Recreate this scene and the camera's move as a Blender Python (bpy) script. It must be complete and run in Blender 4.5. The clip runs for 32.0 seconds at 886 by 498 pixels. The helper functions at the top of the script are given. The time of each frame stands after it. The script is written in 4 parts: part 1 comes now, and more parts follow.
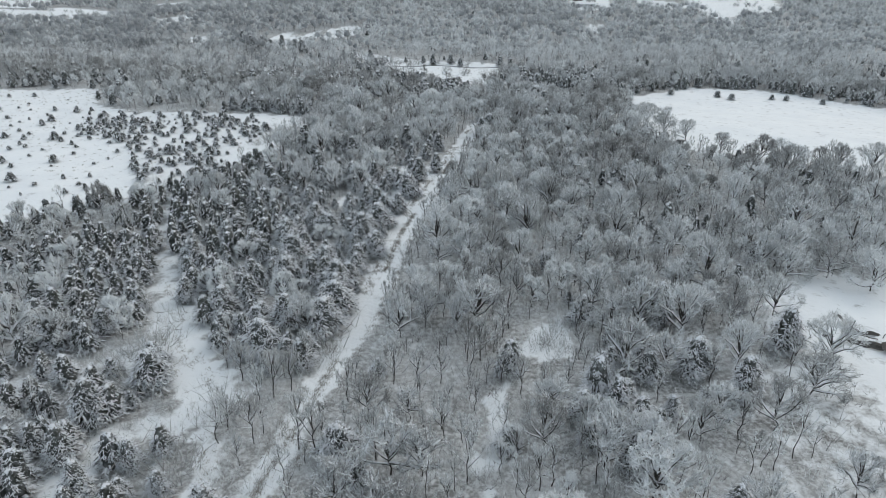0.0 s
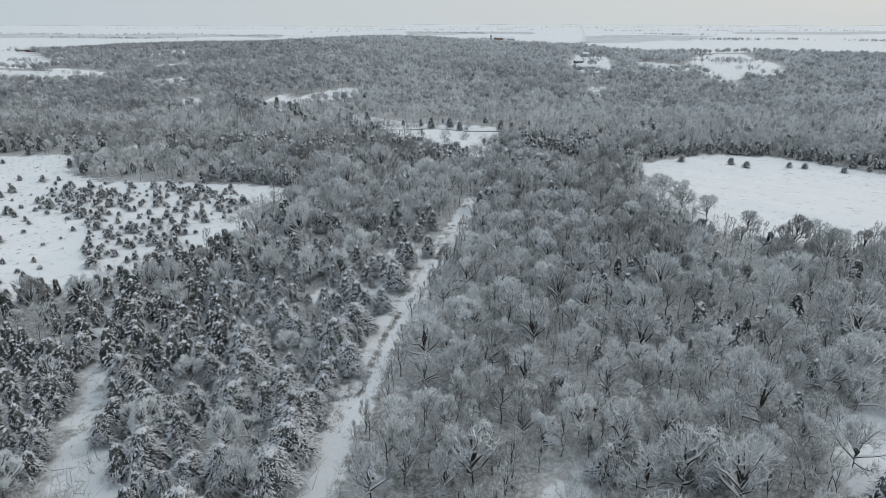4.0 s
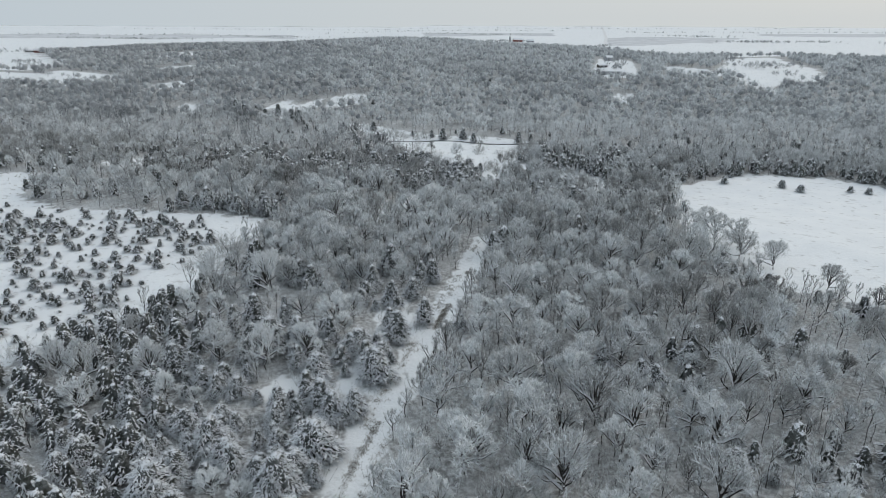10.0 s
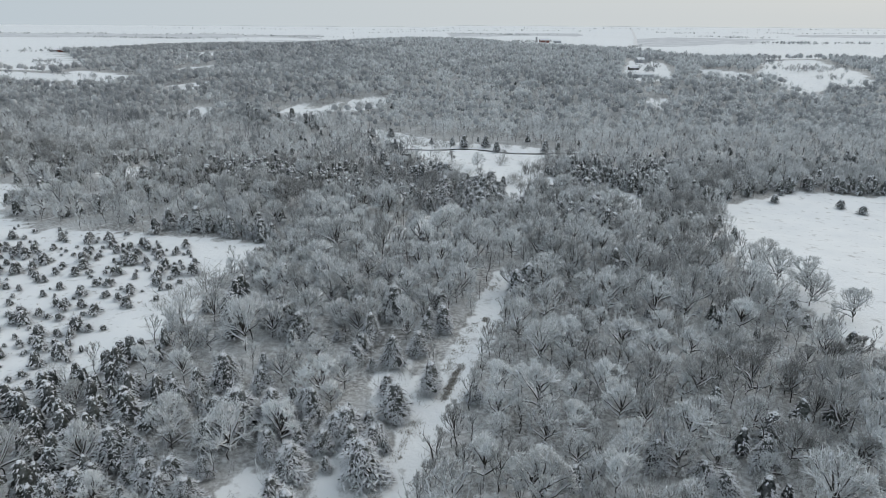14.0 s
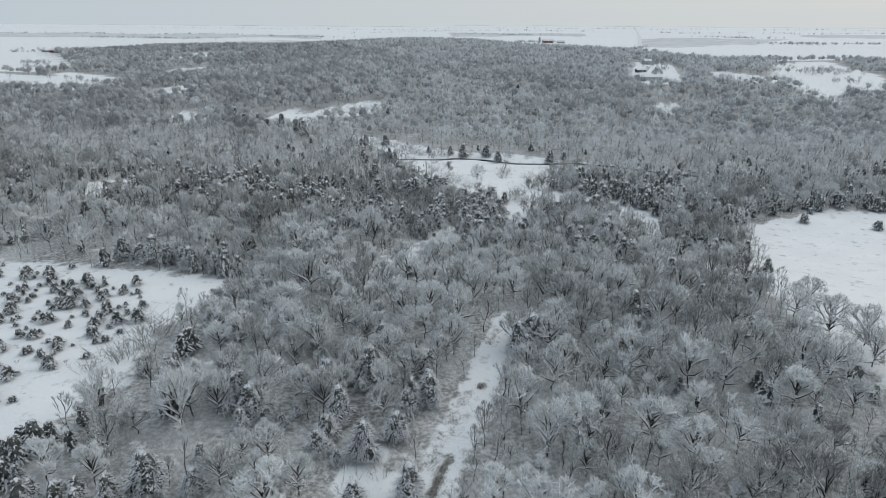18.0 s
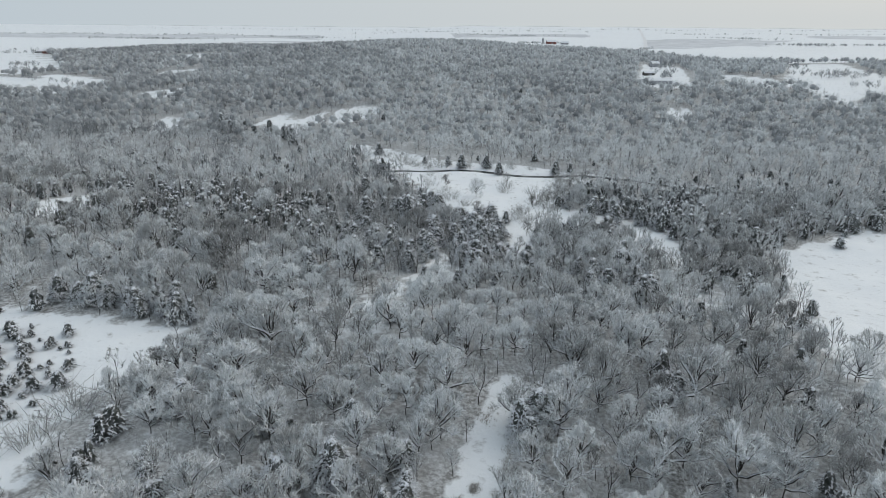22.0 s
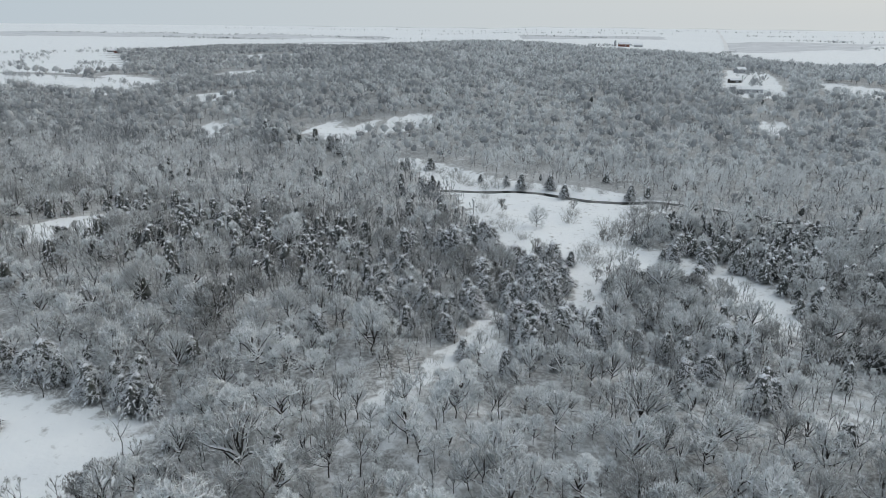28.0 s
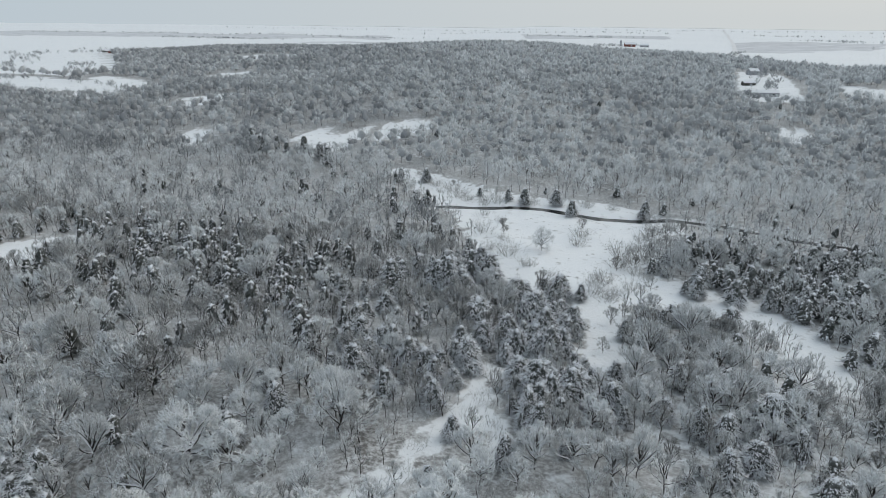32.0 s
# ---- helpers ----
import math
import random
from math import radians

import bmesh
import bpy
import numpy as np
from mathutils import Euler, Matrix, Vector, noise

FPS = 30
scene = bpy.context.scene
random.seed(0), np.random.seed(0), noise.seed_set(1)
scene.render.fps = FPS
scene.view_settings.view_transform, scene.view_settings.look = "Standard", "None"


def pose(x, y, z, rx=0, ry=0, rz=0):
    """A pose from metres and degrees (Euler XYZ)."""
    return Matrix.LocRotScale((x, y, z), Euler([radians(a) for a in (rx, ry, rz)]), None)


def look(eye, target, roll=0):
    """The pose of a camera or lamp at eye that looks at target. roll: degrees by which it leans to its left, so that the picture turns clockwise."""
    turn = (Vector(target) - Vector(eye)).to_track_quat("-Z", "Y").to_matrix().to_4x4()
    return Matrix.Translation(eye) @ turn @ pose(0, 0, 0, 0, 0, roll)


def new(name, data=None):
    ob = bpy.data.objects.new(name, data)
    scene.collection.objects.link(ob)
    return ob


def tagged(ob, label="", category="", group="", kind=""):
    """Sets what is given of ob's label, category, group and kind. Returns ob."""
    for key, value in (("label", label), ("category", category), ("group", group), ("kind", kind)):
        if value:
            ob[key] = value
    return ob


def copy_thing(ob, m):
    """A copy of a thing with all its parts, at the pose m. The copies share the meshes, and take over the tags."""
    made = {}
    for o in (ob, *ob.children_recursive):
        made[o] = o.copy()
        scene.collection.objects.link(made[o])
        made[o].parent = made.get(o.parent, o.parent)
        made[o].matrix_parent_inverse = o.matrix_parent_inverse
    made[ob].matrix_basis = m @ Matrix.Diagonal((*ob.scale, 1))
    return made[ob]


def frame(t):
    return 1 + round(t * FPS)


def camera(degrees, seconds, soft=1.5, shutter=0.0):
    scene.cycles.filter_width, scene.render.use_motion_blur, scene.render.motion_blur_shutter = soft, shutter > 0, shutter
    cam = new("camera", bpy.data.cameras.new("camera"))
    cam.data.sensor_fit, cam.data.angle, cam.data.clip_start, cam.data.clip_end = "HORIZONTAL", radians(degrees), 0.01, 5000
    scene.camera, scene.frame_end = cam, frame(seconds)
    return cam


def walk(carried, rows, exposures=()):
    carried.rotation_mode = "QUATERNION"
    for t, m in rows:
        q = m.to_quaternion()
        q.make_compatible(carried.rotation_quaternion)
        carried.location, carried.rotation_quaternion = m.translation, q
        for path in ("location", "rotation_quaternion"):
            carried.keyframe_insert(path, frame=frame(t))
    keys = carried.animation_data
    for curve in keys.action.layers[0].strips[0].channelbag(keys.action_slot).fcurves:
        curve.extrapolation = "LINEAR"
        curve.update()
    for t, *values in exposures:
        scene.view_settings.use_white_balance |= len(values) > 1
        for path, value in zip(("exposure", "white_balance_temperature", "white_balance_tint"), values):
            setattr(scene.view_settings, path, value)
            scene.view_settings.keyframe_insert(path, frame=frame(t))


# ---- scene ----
cam = camera(68.9, 32.0, soft=0.5)
METRES, EYE, TILT, LEAN, TURN = 300.0, 86.0, -24.6, 0.0, 0.0
ROWS = [
    (0.0, 0.0, 0.0, 0.0, 0.0, 0.0, -0.0),
    (0.5, 0.0012, 0.0142, 0.0068, -0.0, 2.2, -0.04),
    (1.0, 0.0025, 0.0283, 0.0131, -0.02, 4.33, -0.08),
    (1.5, 0.0039, 0.0426, 0.0191, 0.01, 4.71, -0.1),
    (2.0, 0.0053, 0.0569, 0.0258, 0.03, 4.73, -0.13),
    (2.5, 0.0066, 0.0712, 0.0323, 0.05, 4.76, -0.16),
    (3.0, 0.0079, 0.0854, 0.0391, 0.07, 4.77, -0.18),
    (3.5, 0.0093, 0.0996, 0.0458, 0.09, 4.78, -0.19),
    (5.5, 0.0148, 0.1567, 0.0721, 0.22, 4.85, -0.26),
    (6.0, 0.0161, 0.1709, 0.0788, 0.24, 4.85, -0.29),
    (6.5, 0.0175, 0.1851, 0.0855, 0.25, 4.86, -0.31),
    (7.0, 0.0188, 0.1993, 0.0922, 0.27, 4.88, -0.33),
    (7.5, 0.0201, 0.2134, 0.0989, 0.31, 4.88, -0.36),
    (8.0, 0.0214, 0.2276, 0.1057, 0.4, 4.88, -0.42),
    (8.5, 0.0223, 0.242, 0.1124, 1.15, 4.89, -0.8),
    (9.0, 0.0235, 0.2563, 0.119, 1.48, 4.89, -0.94),
    (9.5, 0.0244, 0.2704, 0.1257, 1.5, 4.88, -0.97),
    (10.0, 0.0255, 0.2847, 0.1324, 1.53, 4.86, -0.98),
    (10.5, 0.0265, 0.2988, 0.1392, 1.59, 4.84, -1.04),
    (11.0, 0.0272, 0.313, 0.1459, 2.0, 4.85, -1.24),
    (11.5, 0.028, 0.3274, 0.1526, 2.6, 4.84, -1.52),
    (12.0, 0.0285, 0.3418, 0.1592, 3.32, 4.83, -1.86),
    (12.5, 0.029, 0.3557, 0.1661, 3.4, 4.8, -1.92),
    (13.0, 0.0294, 0.3701, 0.1726, 3.43, 4.8, -1.93),
    (13.5, 0.03, 0.3844, 0.1791, 3.46, 4.8, -1.95),
    (14.0, 0.0306, 0.3986, 0.1859, 3.49, 4.79, -1.96),
    (14.5, 0.0311, 0.4126, 0.1926, 3.52, 4.78, -1.99),
    (16.5, 0.0331, 0.4695, 0.2193, 3.59, 4.76, -2.03),
    (17.0, 0.0337, 0.4838, 0.2259, 3.62, 4.76, -2.05),
    (17.5, 0.0343, 0.4978, 0.2326, 3.66, 4.76, -2.05),
    (18.0, 0.0348, 0.512, 0.2393, 3.68, 4.76, -2.07),
    (18.5, 0.0353, 0.5263, 0.2457, 3.69, 4.77, -2.09),
    (19.0, 0.0358, 0.5404, 0.2523, 3.72, 4.78, -2.12),
    (19.5, 0.0361, 0.5546, 0.2589, 3.74, 4.78, -2.14),
    (20.0, 0.0366, 0.5686, 0.2654, 3.77, 4.79, -2.15),
    (20.5, 0.0371, 0.5829, 0.2721, 3.8, 4.79, -2.17),
    (21.0, 0.0374, 0.5971, 0.2787, 3.81, 4.78, -2.21),
    (21.5, 0.0381, 0.6112, 0.2852, 3.85, 4.79, -2.21),
    (22.0, 0.0387, 0.6249, 0.2919, 3.88, 4.79, -2.22),
    (22.5, 0.0387, 0.6391, 0.2985, 3.88, 4.78, -2.28),
    (23.0, 0.0393, 0.6531, 0.3049, 3.91, 4.8, -2.3),
    (23.5, 0.0399, 0.6669, 0.3116, 3.95, 4.79, -2.32),
    (24.0, 0.04, 0.681, 0.318, 4.48, 4.78, -2.56),
    (24.5, 0.0402, 0.6949, 0.3243, 5.27, 4.77, -2.94),
    (26.5, 0.0393, 0.7521, 0.3497, 7.87, 4.68, -4.15),
    (27.0, 0.0384, 0.766, 0.3564, 9.02, 4.59, -4.68),
    (27.5, 0.0371, 0.7801, 0.3628, 9.04, 4.57, -4.72),
    (28.0, 0.0363, 0.7939, 0.3695, 9.07, 4.54, -4.73),
    (28.5, 0.0355, 0.808, 0.3761, 9.09, 4.52, -4.75),
    (29.0, 0.0346, 0.8212, 0.3822, 9.11, 4.51, -4.74),
    (29.5, 0.0336, 0.8353, 0.3888, 9.13, 4.51, -4.75),
    (30.0, 0.0326, 0.8492, 0.3955, 9.15, 4.49, -4.74),
    (30.5, 0.0317, 0.863, 0.4022, 9.2, 4.46, -4.76),
    (31.0, 0.0305, 0.8771, 0.4087, 9.27, 4.45, -4.82),
    (31.5, 0.0297, 0.8909, 0.4151, 9.32, 4.45, -4.82),
    (32.0, 0.0286, 0.9051, 0.4212, 9.35, 4.47, -4.84),
]
walk(cam, [(t, pose(0, 0, EYE, TILT, LEAN, TURN) @ pose(METRES * x, METRES * y, METRES * z, 90 + pitch, roll, yaw)) for t, x, y, z, yaw, pitch, roll in ROWS],
     exposures=[(0.0, 0.16), (0.6, 0.08), (1.2, 0.0), (32.0, 0.0)])


# ---- sky and light: an overcast winter day ----
world = bpy.data.worlds.new("overcast_sky")
scene.world = world
world.use_nodes = True
wn, wl = world.node_tree.nodes, world.node_tree.links
sky = wn.new("ShaderNodeTexSky")
sky.sky_type = "NISHITA"
sky.sun_disc = False
sky.sun_elevation, sky.sun_rotation = radians(28), radians(55)
sky.air_density, sky.dust_density, sky.ozone_density = 1.2, 6.0, 1.0
cloud = wn.new("ShaderNodeMixRGB")
cloud.inputs["Fac"].default_value = 0.86
place = wn.new("ShaderNodeTexCoord")
sunward = wn.new("ShaderNodeVectorMath")
sunward.operation = "DOT_PRODUCT"
sunward.inputs[1].default_value = (0.8, 0.6, 0.0)
wl.new(place.outputs["Generated"], sunward.inputs[0])
thin = wn.new("ShaderNodeMapRange")
thin.inputs["From Min"].default_value, thin.inputs["From Max"].default_value = -0.1, 1.0
wl.new(sunward.outputs["Value"], thin.inputs["Value"])
veil = wn.new("ShaderNodeMixRGB")
veil.inputs["Color1"].default_value = (5.75, 6.6, 7.25, 1)
veil.inputs["Color2"].default_value = (7.2, 7.5, 7.5, 1)
wl.new(thin.outputs["Result"], veil.inputs["Fac"])
wl.new(veil.outputs["Color"], cloud.inputs["Color2"])
wl.new(sky.outputs["Color"], cloud.inputs["Color1"])
wl.new(cloud.outputs["Color"], wn["Background"].inputs["Color"])
wn["Background"].inputs["Strength"].default_value = 0.1

sun_data = bpy.data.lights.new("sun", "SUN")
sun_data.energy, sun_data.angle, sun_data.color = 0.5, radians(40), (1.0, 0.96, 0.9)
sun = new("sun", sun_data)
sun.matrix_world = look((0, 0, 400), (-120, -90, 270))


# ---- materials ----
def material(name, rough=0.8):
    m = bpy.data.materials.new(name)
    m.use_nodes = True
    n = m.node_tree.nodes
    n["Principled BSDF"].inputs["Roughness"].default_value = rough
    n["Principled BSDF"].inputs["Specular IOR Level"].default_value = 0.2
    return m, n, m.node_tree.links, n["Principled BSDF"]


def add_noise(n, l, scale, detail=4.0, rough=0.6):
    """Noise at a real-world size, in cycles per metre."""
    geo = n.new("ShaderNodeNewGeometry")
    tex = n.new("ShaderNodeTexNoise")
    tex.inputs["Scale"].default_value = scale
    tex.inputs["Detail"].default_value = detail
    tex.inputs["Roughness"].default_value = rough
    l.new(geo.outputs["Position"], tex.inputs["Vector"])
    return tex.outputs["Fac"]


def span(n, l, value, a, b, lo=0.0, hi=1.0):
    r = n.new("ShaderNodeMapRange")
    r.inputs["From Min"].default_value, r.inputs["From Max"].default_value = a, b
    r.inputs["To Min"].default_value, r.inputs["To Max"].default_value = lo, hi
    l.new(value, r.inputs["Value"])
    return r.outputs["Result"]


def sums(n, l, op, a, b):
    s = n.new("ShaderNodeMath")
    s.use_clamp = op == "ADD"
    s.operation = op.replace("_FREE", "")
    for k, v in enumerate((a, b)):
        if isinstance(v, (int, float)):
            s.inputs[k].default_value = v
        else:
            l.new(v, s.inputs[k])
    return s.outputs[0]


def blend(n, l, fac, a, b):
    x = n.new("ShaderNodeMixRGB")
    if isinstance(fac, (int, float)):
        x.inputs["Fac"].default_value = fac
    else:
        l.new(fac, x.inputs["Fac"])
    for k, v in (("Color1", a), ("Color2", b)):
        if isinstance(v, tuple):
            x.inputs[k].default_value = (*v, 1)
        else:
            l.new(v, x.inputs[k])
    return x.outputs["Color"]


def bumped(n, l, p, height, strength, distance):
    b = n.new("ShaderNodeBump")
    b.inputs["Strength"].default_value, b.inputs["Distance"].default_value = strength, distance
    l.new(height, b.inputs["Height"])
    l.new(b.outputs["Normal"], p.inputs["Normal"])


SNOW = (0.86, 0.88, 0.90)


def ground_material():
    """Snow in the open; under trees, leaf litter and low brush show through it."""
    m, n, l, p = material("snowy_ground", 0.7)
    cover = n.new("ShaderNodeAttribute")
    cover.attribute_name = "tree_cover"
    edge = sums(n, l, "ADD", cover.outputs["Fac"], span(n, l, add_noise(n, l, 0.22, 5, 0.65), 0.25, 0.75, -0.8, 0.8))
    under = span(n, l, edge, 0.25, 0.8)
    c = blend(n, l, span(n, l, add_noise(n, l, 0.06, 5), 0.35, 0.7), SNOW, (0.80, 0.825, 0.855))
    speck = span(n, l, add_noise(n, l, 1.3, 3, 0.7), 0.68, 0.76, 0.0, 0.14)
    c = blend(n, l, speck, c, (0.42, 0.41, 0.40))
    litter = span(n, l, add_noise(n, l, 0.9, 5, 0.7), 0.38, 0.58)
    patch = span(n, l, add_noise(n, l, 0.045, 3), 0.35, 0.65, 0.45, 1.0)
    f = blend(n, l, sums(n, l, "MULTIPLY", litter, patch), (0.62, 0.63, 0.64), (0.19, 0.184, 0.178))
    l.new(blend(n, l, under, c, f), p.inputs["Base Color"])
    bumped(n, l, p, add_noise(n, l, 0.6, 5), 0.5, 0.5)
    return m


def stubble_material():
    m, n, l, p = material("haze_paled_stubble", 0.85)
    rows = span(n, l, add_noise(n, l, 0.02, 5, 0.7), 0.38, 0.6)
    # stubble rows under snow, lightened and blued to paint in distance haze
    c = blend(n, l, rows, (0.70, 0.715, 0.745), (0.56, 0.575, 0.605))
    l.new(c, p.inputs["Base Color"])
    return m


def bark_material():
    m, n, l, p = material("bark_with_snow", 0.9)
    geo = n.new("ShaderNodeNewGeometry")
    sep = n.new("ShaderNodeSeparateXYZ")
    l.new(geo.outputs["Normal"], sep.inputs[0])
    c = blend(n, l, add_noise(n, l, 6, 4), (0.028, 0.025, 0.023), (0.085, 0.078, 0.07))
    lying = span(n, l, sums(n, l, "ADD", sep.outputs[2], span(n, l, add_noise(n, l, 1.5, 3), 0.3, 0.7, -0.3, 0.3)), 0.25, 0.5)
    c = blend(n, l, lying, c, SNOW)
    l.new(c, p.inputs["Base Color"])
    bumped(n, l, p, add_noise(n, l, 9, 4), 0.5, 0.03)
    return m


def twig_material(name, lo, hi, wood, vary=0.2):
    """Twigs with hoar frost: tree by tree and twig by twig more or less of it."""
    m, n, l, p = material(name, 0.85)
    geo = n.new("ShaderNodeNewGeometry")
    own = n.new("ShaderNodeAttribute")
    own.attribute_name = "tree"
    info = n.new("ShaderNodeObjectInfo")
    lot = sums(n, l, "FRACT", sums(n, l, "ADD_FREE", own.outputs["Fac"], info.outputs["Random"]), 0.0)
    area = span(n, l, add_noise(n, l, 0.03, 2, 0.5), 0.36, 0.64, -0.12, 0.12)
    tree = sums(n, l, "ADD_FREE", span(n, l, lot, 0, 1, lo, hi), area)
    twig = span(n, l, geo.outputs["Random Per Island"], 0, 1, -vary, vary)
    f = sums(n, l, "ADD", tree, twig)
    c = blend(n, l, f, wood, (0.845, 0.866, 0.878))
    l.new(c, p.inputs["Base Color"])
    return m


def cedar_material():
    m, n, l, p = material("cedar_foliage", 0.8)
    geo = n.new("ShaderNodeNewGeometry")
    c = blend(n, l, geo.outputs["Random Per Island"], (0.022, 0.026, 0.023), (0.07, 0.076, 0.066))
    dust = span(n, l, add_noise(n, l, 0.9, 3), 0.4, 0.75, 0.0, 0.32)
    c = blend(n, l, dust, c, (0.6, 0.62, 0.65))
    sep = n.new("ShaderNodeSeparateXYZ")
    l.new(geo.outputs["Normal"], sep.inputs[0])
    lump = span(n, l, add_noise(n, l, 2.3, 4, 0.75), 0.3, 0.7, -0.55, 0.55)
    lying = span(n, l, sums(n, l, "ADD_FREE", sep.outputs[2], lump), 0.62, 0.78)
    c = blend(n, l, lying, c, (0.78, 0.80, 0.84))
    l.new(c, p.inputs["Base Color"])
    return m


def plain_material(name, a, b, scale=2.0, rough=0.8):
    m, n, l, p = material(name, rough)
    c = blend(n, l, span(n, l, add_noise(n, l, scale, 4), 0.3, 0.7), a, b)
    l.new(c, p.inputs["Base Color"])
    bumped(n, l, p, add_noise(n, l, scale * 4, 4), 0.4, 0.03)
    return m


M_GROUND, M_STUBBLE = ground_material(), stubble_material()
M_BARK = bark_material()
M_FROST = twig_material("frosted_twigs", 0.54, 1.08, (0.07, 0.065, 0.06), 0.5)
M_BARE = twig_material("lightly_frosted_twigs", 0.52, 0.88, (0.08, 0.074, 0.067), 0.34)
M_DULL = twig_material("dull_brown_twigs", 0.3, 0.6, (0.10, 0.09, 0.08))
# frosted far twigs, paler and bluer: distance haze put into their colour
M_HAZE_FROST = twig_material("haze_paled_frosted_twigs", 0.7, 1.0, (0.12, 0.13, 0.145), 0.12)
# darker far twigs with haze-blue wood; also colours the shade cores of crowns
M_GREY = twig_material("grey_haze_tinted_twigs", 0.3, 0.54, (0.10, 0.11, 0.125), 0.07)
M_RIME = twig_material("white_rimed_twigs", 0.92, 1.15, (0.14, 0.145, 0.15), 0.12)
M_CEDAR = cedar_material()
M_LOAD = plain_material("snow_on_boughs", SNOW, (0.70, 0.72, 0.76), 3.0, 0.7)
M_GRASS = plain_material("dry_grass", (0.2, 0.18, 0.155), (0.42, 0.40, 0.37), 1.5, 0.9)
M_WATER, _n, _l, _p = material("dark_stream_water", 0.12)
_p.inputs["Specular IOR Level"].default_value = 0.5
_l.new(blend(_n, _l, add_noise(_n, _l, 0.8, 3), (0.012, 0.014, 0.015), (0.03, 0.032, 0.033)), _p.inputs["Base Color"])
bumped(_n, _l, _p, add_noise(_n, _l, 2.5, 3), 0.15, 0.05)
M_WOOD = plain_material("weathered_boards", (0.05, 0.048, 0.046), (0.14, 0.13, 0.12), 4.0, 0.9)
M_RED = plain_material("barn_paint", (0.16, 0.06, 0.05), (0.24, 0.11, 0.09), 1.0, 0.8)
M_STEEL = plain_material("grey_sheet_metal", (0.30, 0.31, 0.33), (0.42, 0.43, 0.45), 0.8, 0.5)
M_ROAD = plain_material("packed_snow_road", (0.82, 0.83, 0.85), (0.7, 0.7, 0.71), 0.1, 0.7)
ALL = [M_BARK, M_FROST, M_BARE, M_CEDAR, M_LOAD, M_GRASS, M_HAZE_FROST, M_RIME, M_DULL, M_GREY]
BARK, FROST, BARE, CEDAR, LOAD, GRASS, HAZE_FROST, RIME, DULL, GREY = range(10)


# ---- the lie of the land ----
def smooth(a, b, v):
    t = np.clip((v - a) / (b - a), 0, 1)
    return t * t * (3 - 2 * t)


STREAM = np.array([(-60, 652), (-35, 657), (-17, 661), (1, 661), (17, 656), (32, 649),
                   (53, 646), (70, 655), (84, 650), (111, 640), (128, 633), (170, 618), (260, 600), (400, 610)], float)


def away(points, x, y):
    """Distance from places x, y to a line through points."""
    best = np.full(np.shape(x), 1e9)
    for a, b in zip(points[:-1], points[1:]):
        d = b - a
        t = np.clip(((x - a[0]) * d[0] + (y - a[1]) * d[1]) / (d @ d), 0, 1)
        best = np.minimum(best, np.hypot(x - a[0] - t * d[0], y - a[1] - t * d[1]))
    return best


def terrain(x, y):
    x, y = np.asarray(x, float), np.asarray(y, float)
    z = -15 * smooth(380, 550, y + 0.35 * x) + 30 * smooth(680, 1060, y - 0.2 * x) * (0.55 + 0.45 * smooth(-550, -150, x))
    z = z + 18 * np.exp(-((x + 330) / 520) ** 2 - ((y - 1650) / 330) ** 2)
    z = z - 2 * smooth(1700, 2300, y) + 14 * smooth(2500, 5000, np.hypot(x, y))
    z = z + 0.5 * np.sin(x * 0.045 + 1.3) * np.sin(y * 0.038) + 0.25 * np.sin(x * 0.13 + y * 0.09)
    z = z + smooth(600, 1000, y) * 3.0 * np.sin(x * 0.011 + 0.6 * np.sin(y * 0.006)) * np.sin(y * 0.009 + 1)
    return z - 1.7 * np.exp(-(away(STREAM, x, y) / 4.0) ** 2)


def inside(poly, x, y):
    hit = np.zeros(np.shape(x), bool)
    p = np.array(poly, float)
    for (ax, ay), (bx, by) in zip(p, np.roll(p, -1, 0)):
        if ay != by:
            hit ^= ((ay > y) != (by > y)) & (x < (bx - ax) * (y - ay) / (by - ay) + ax)
    return hit


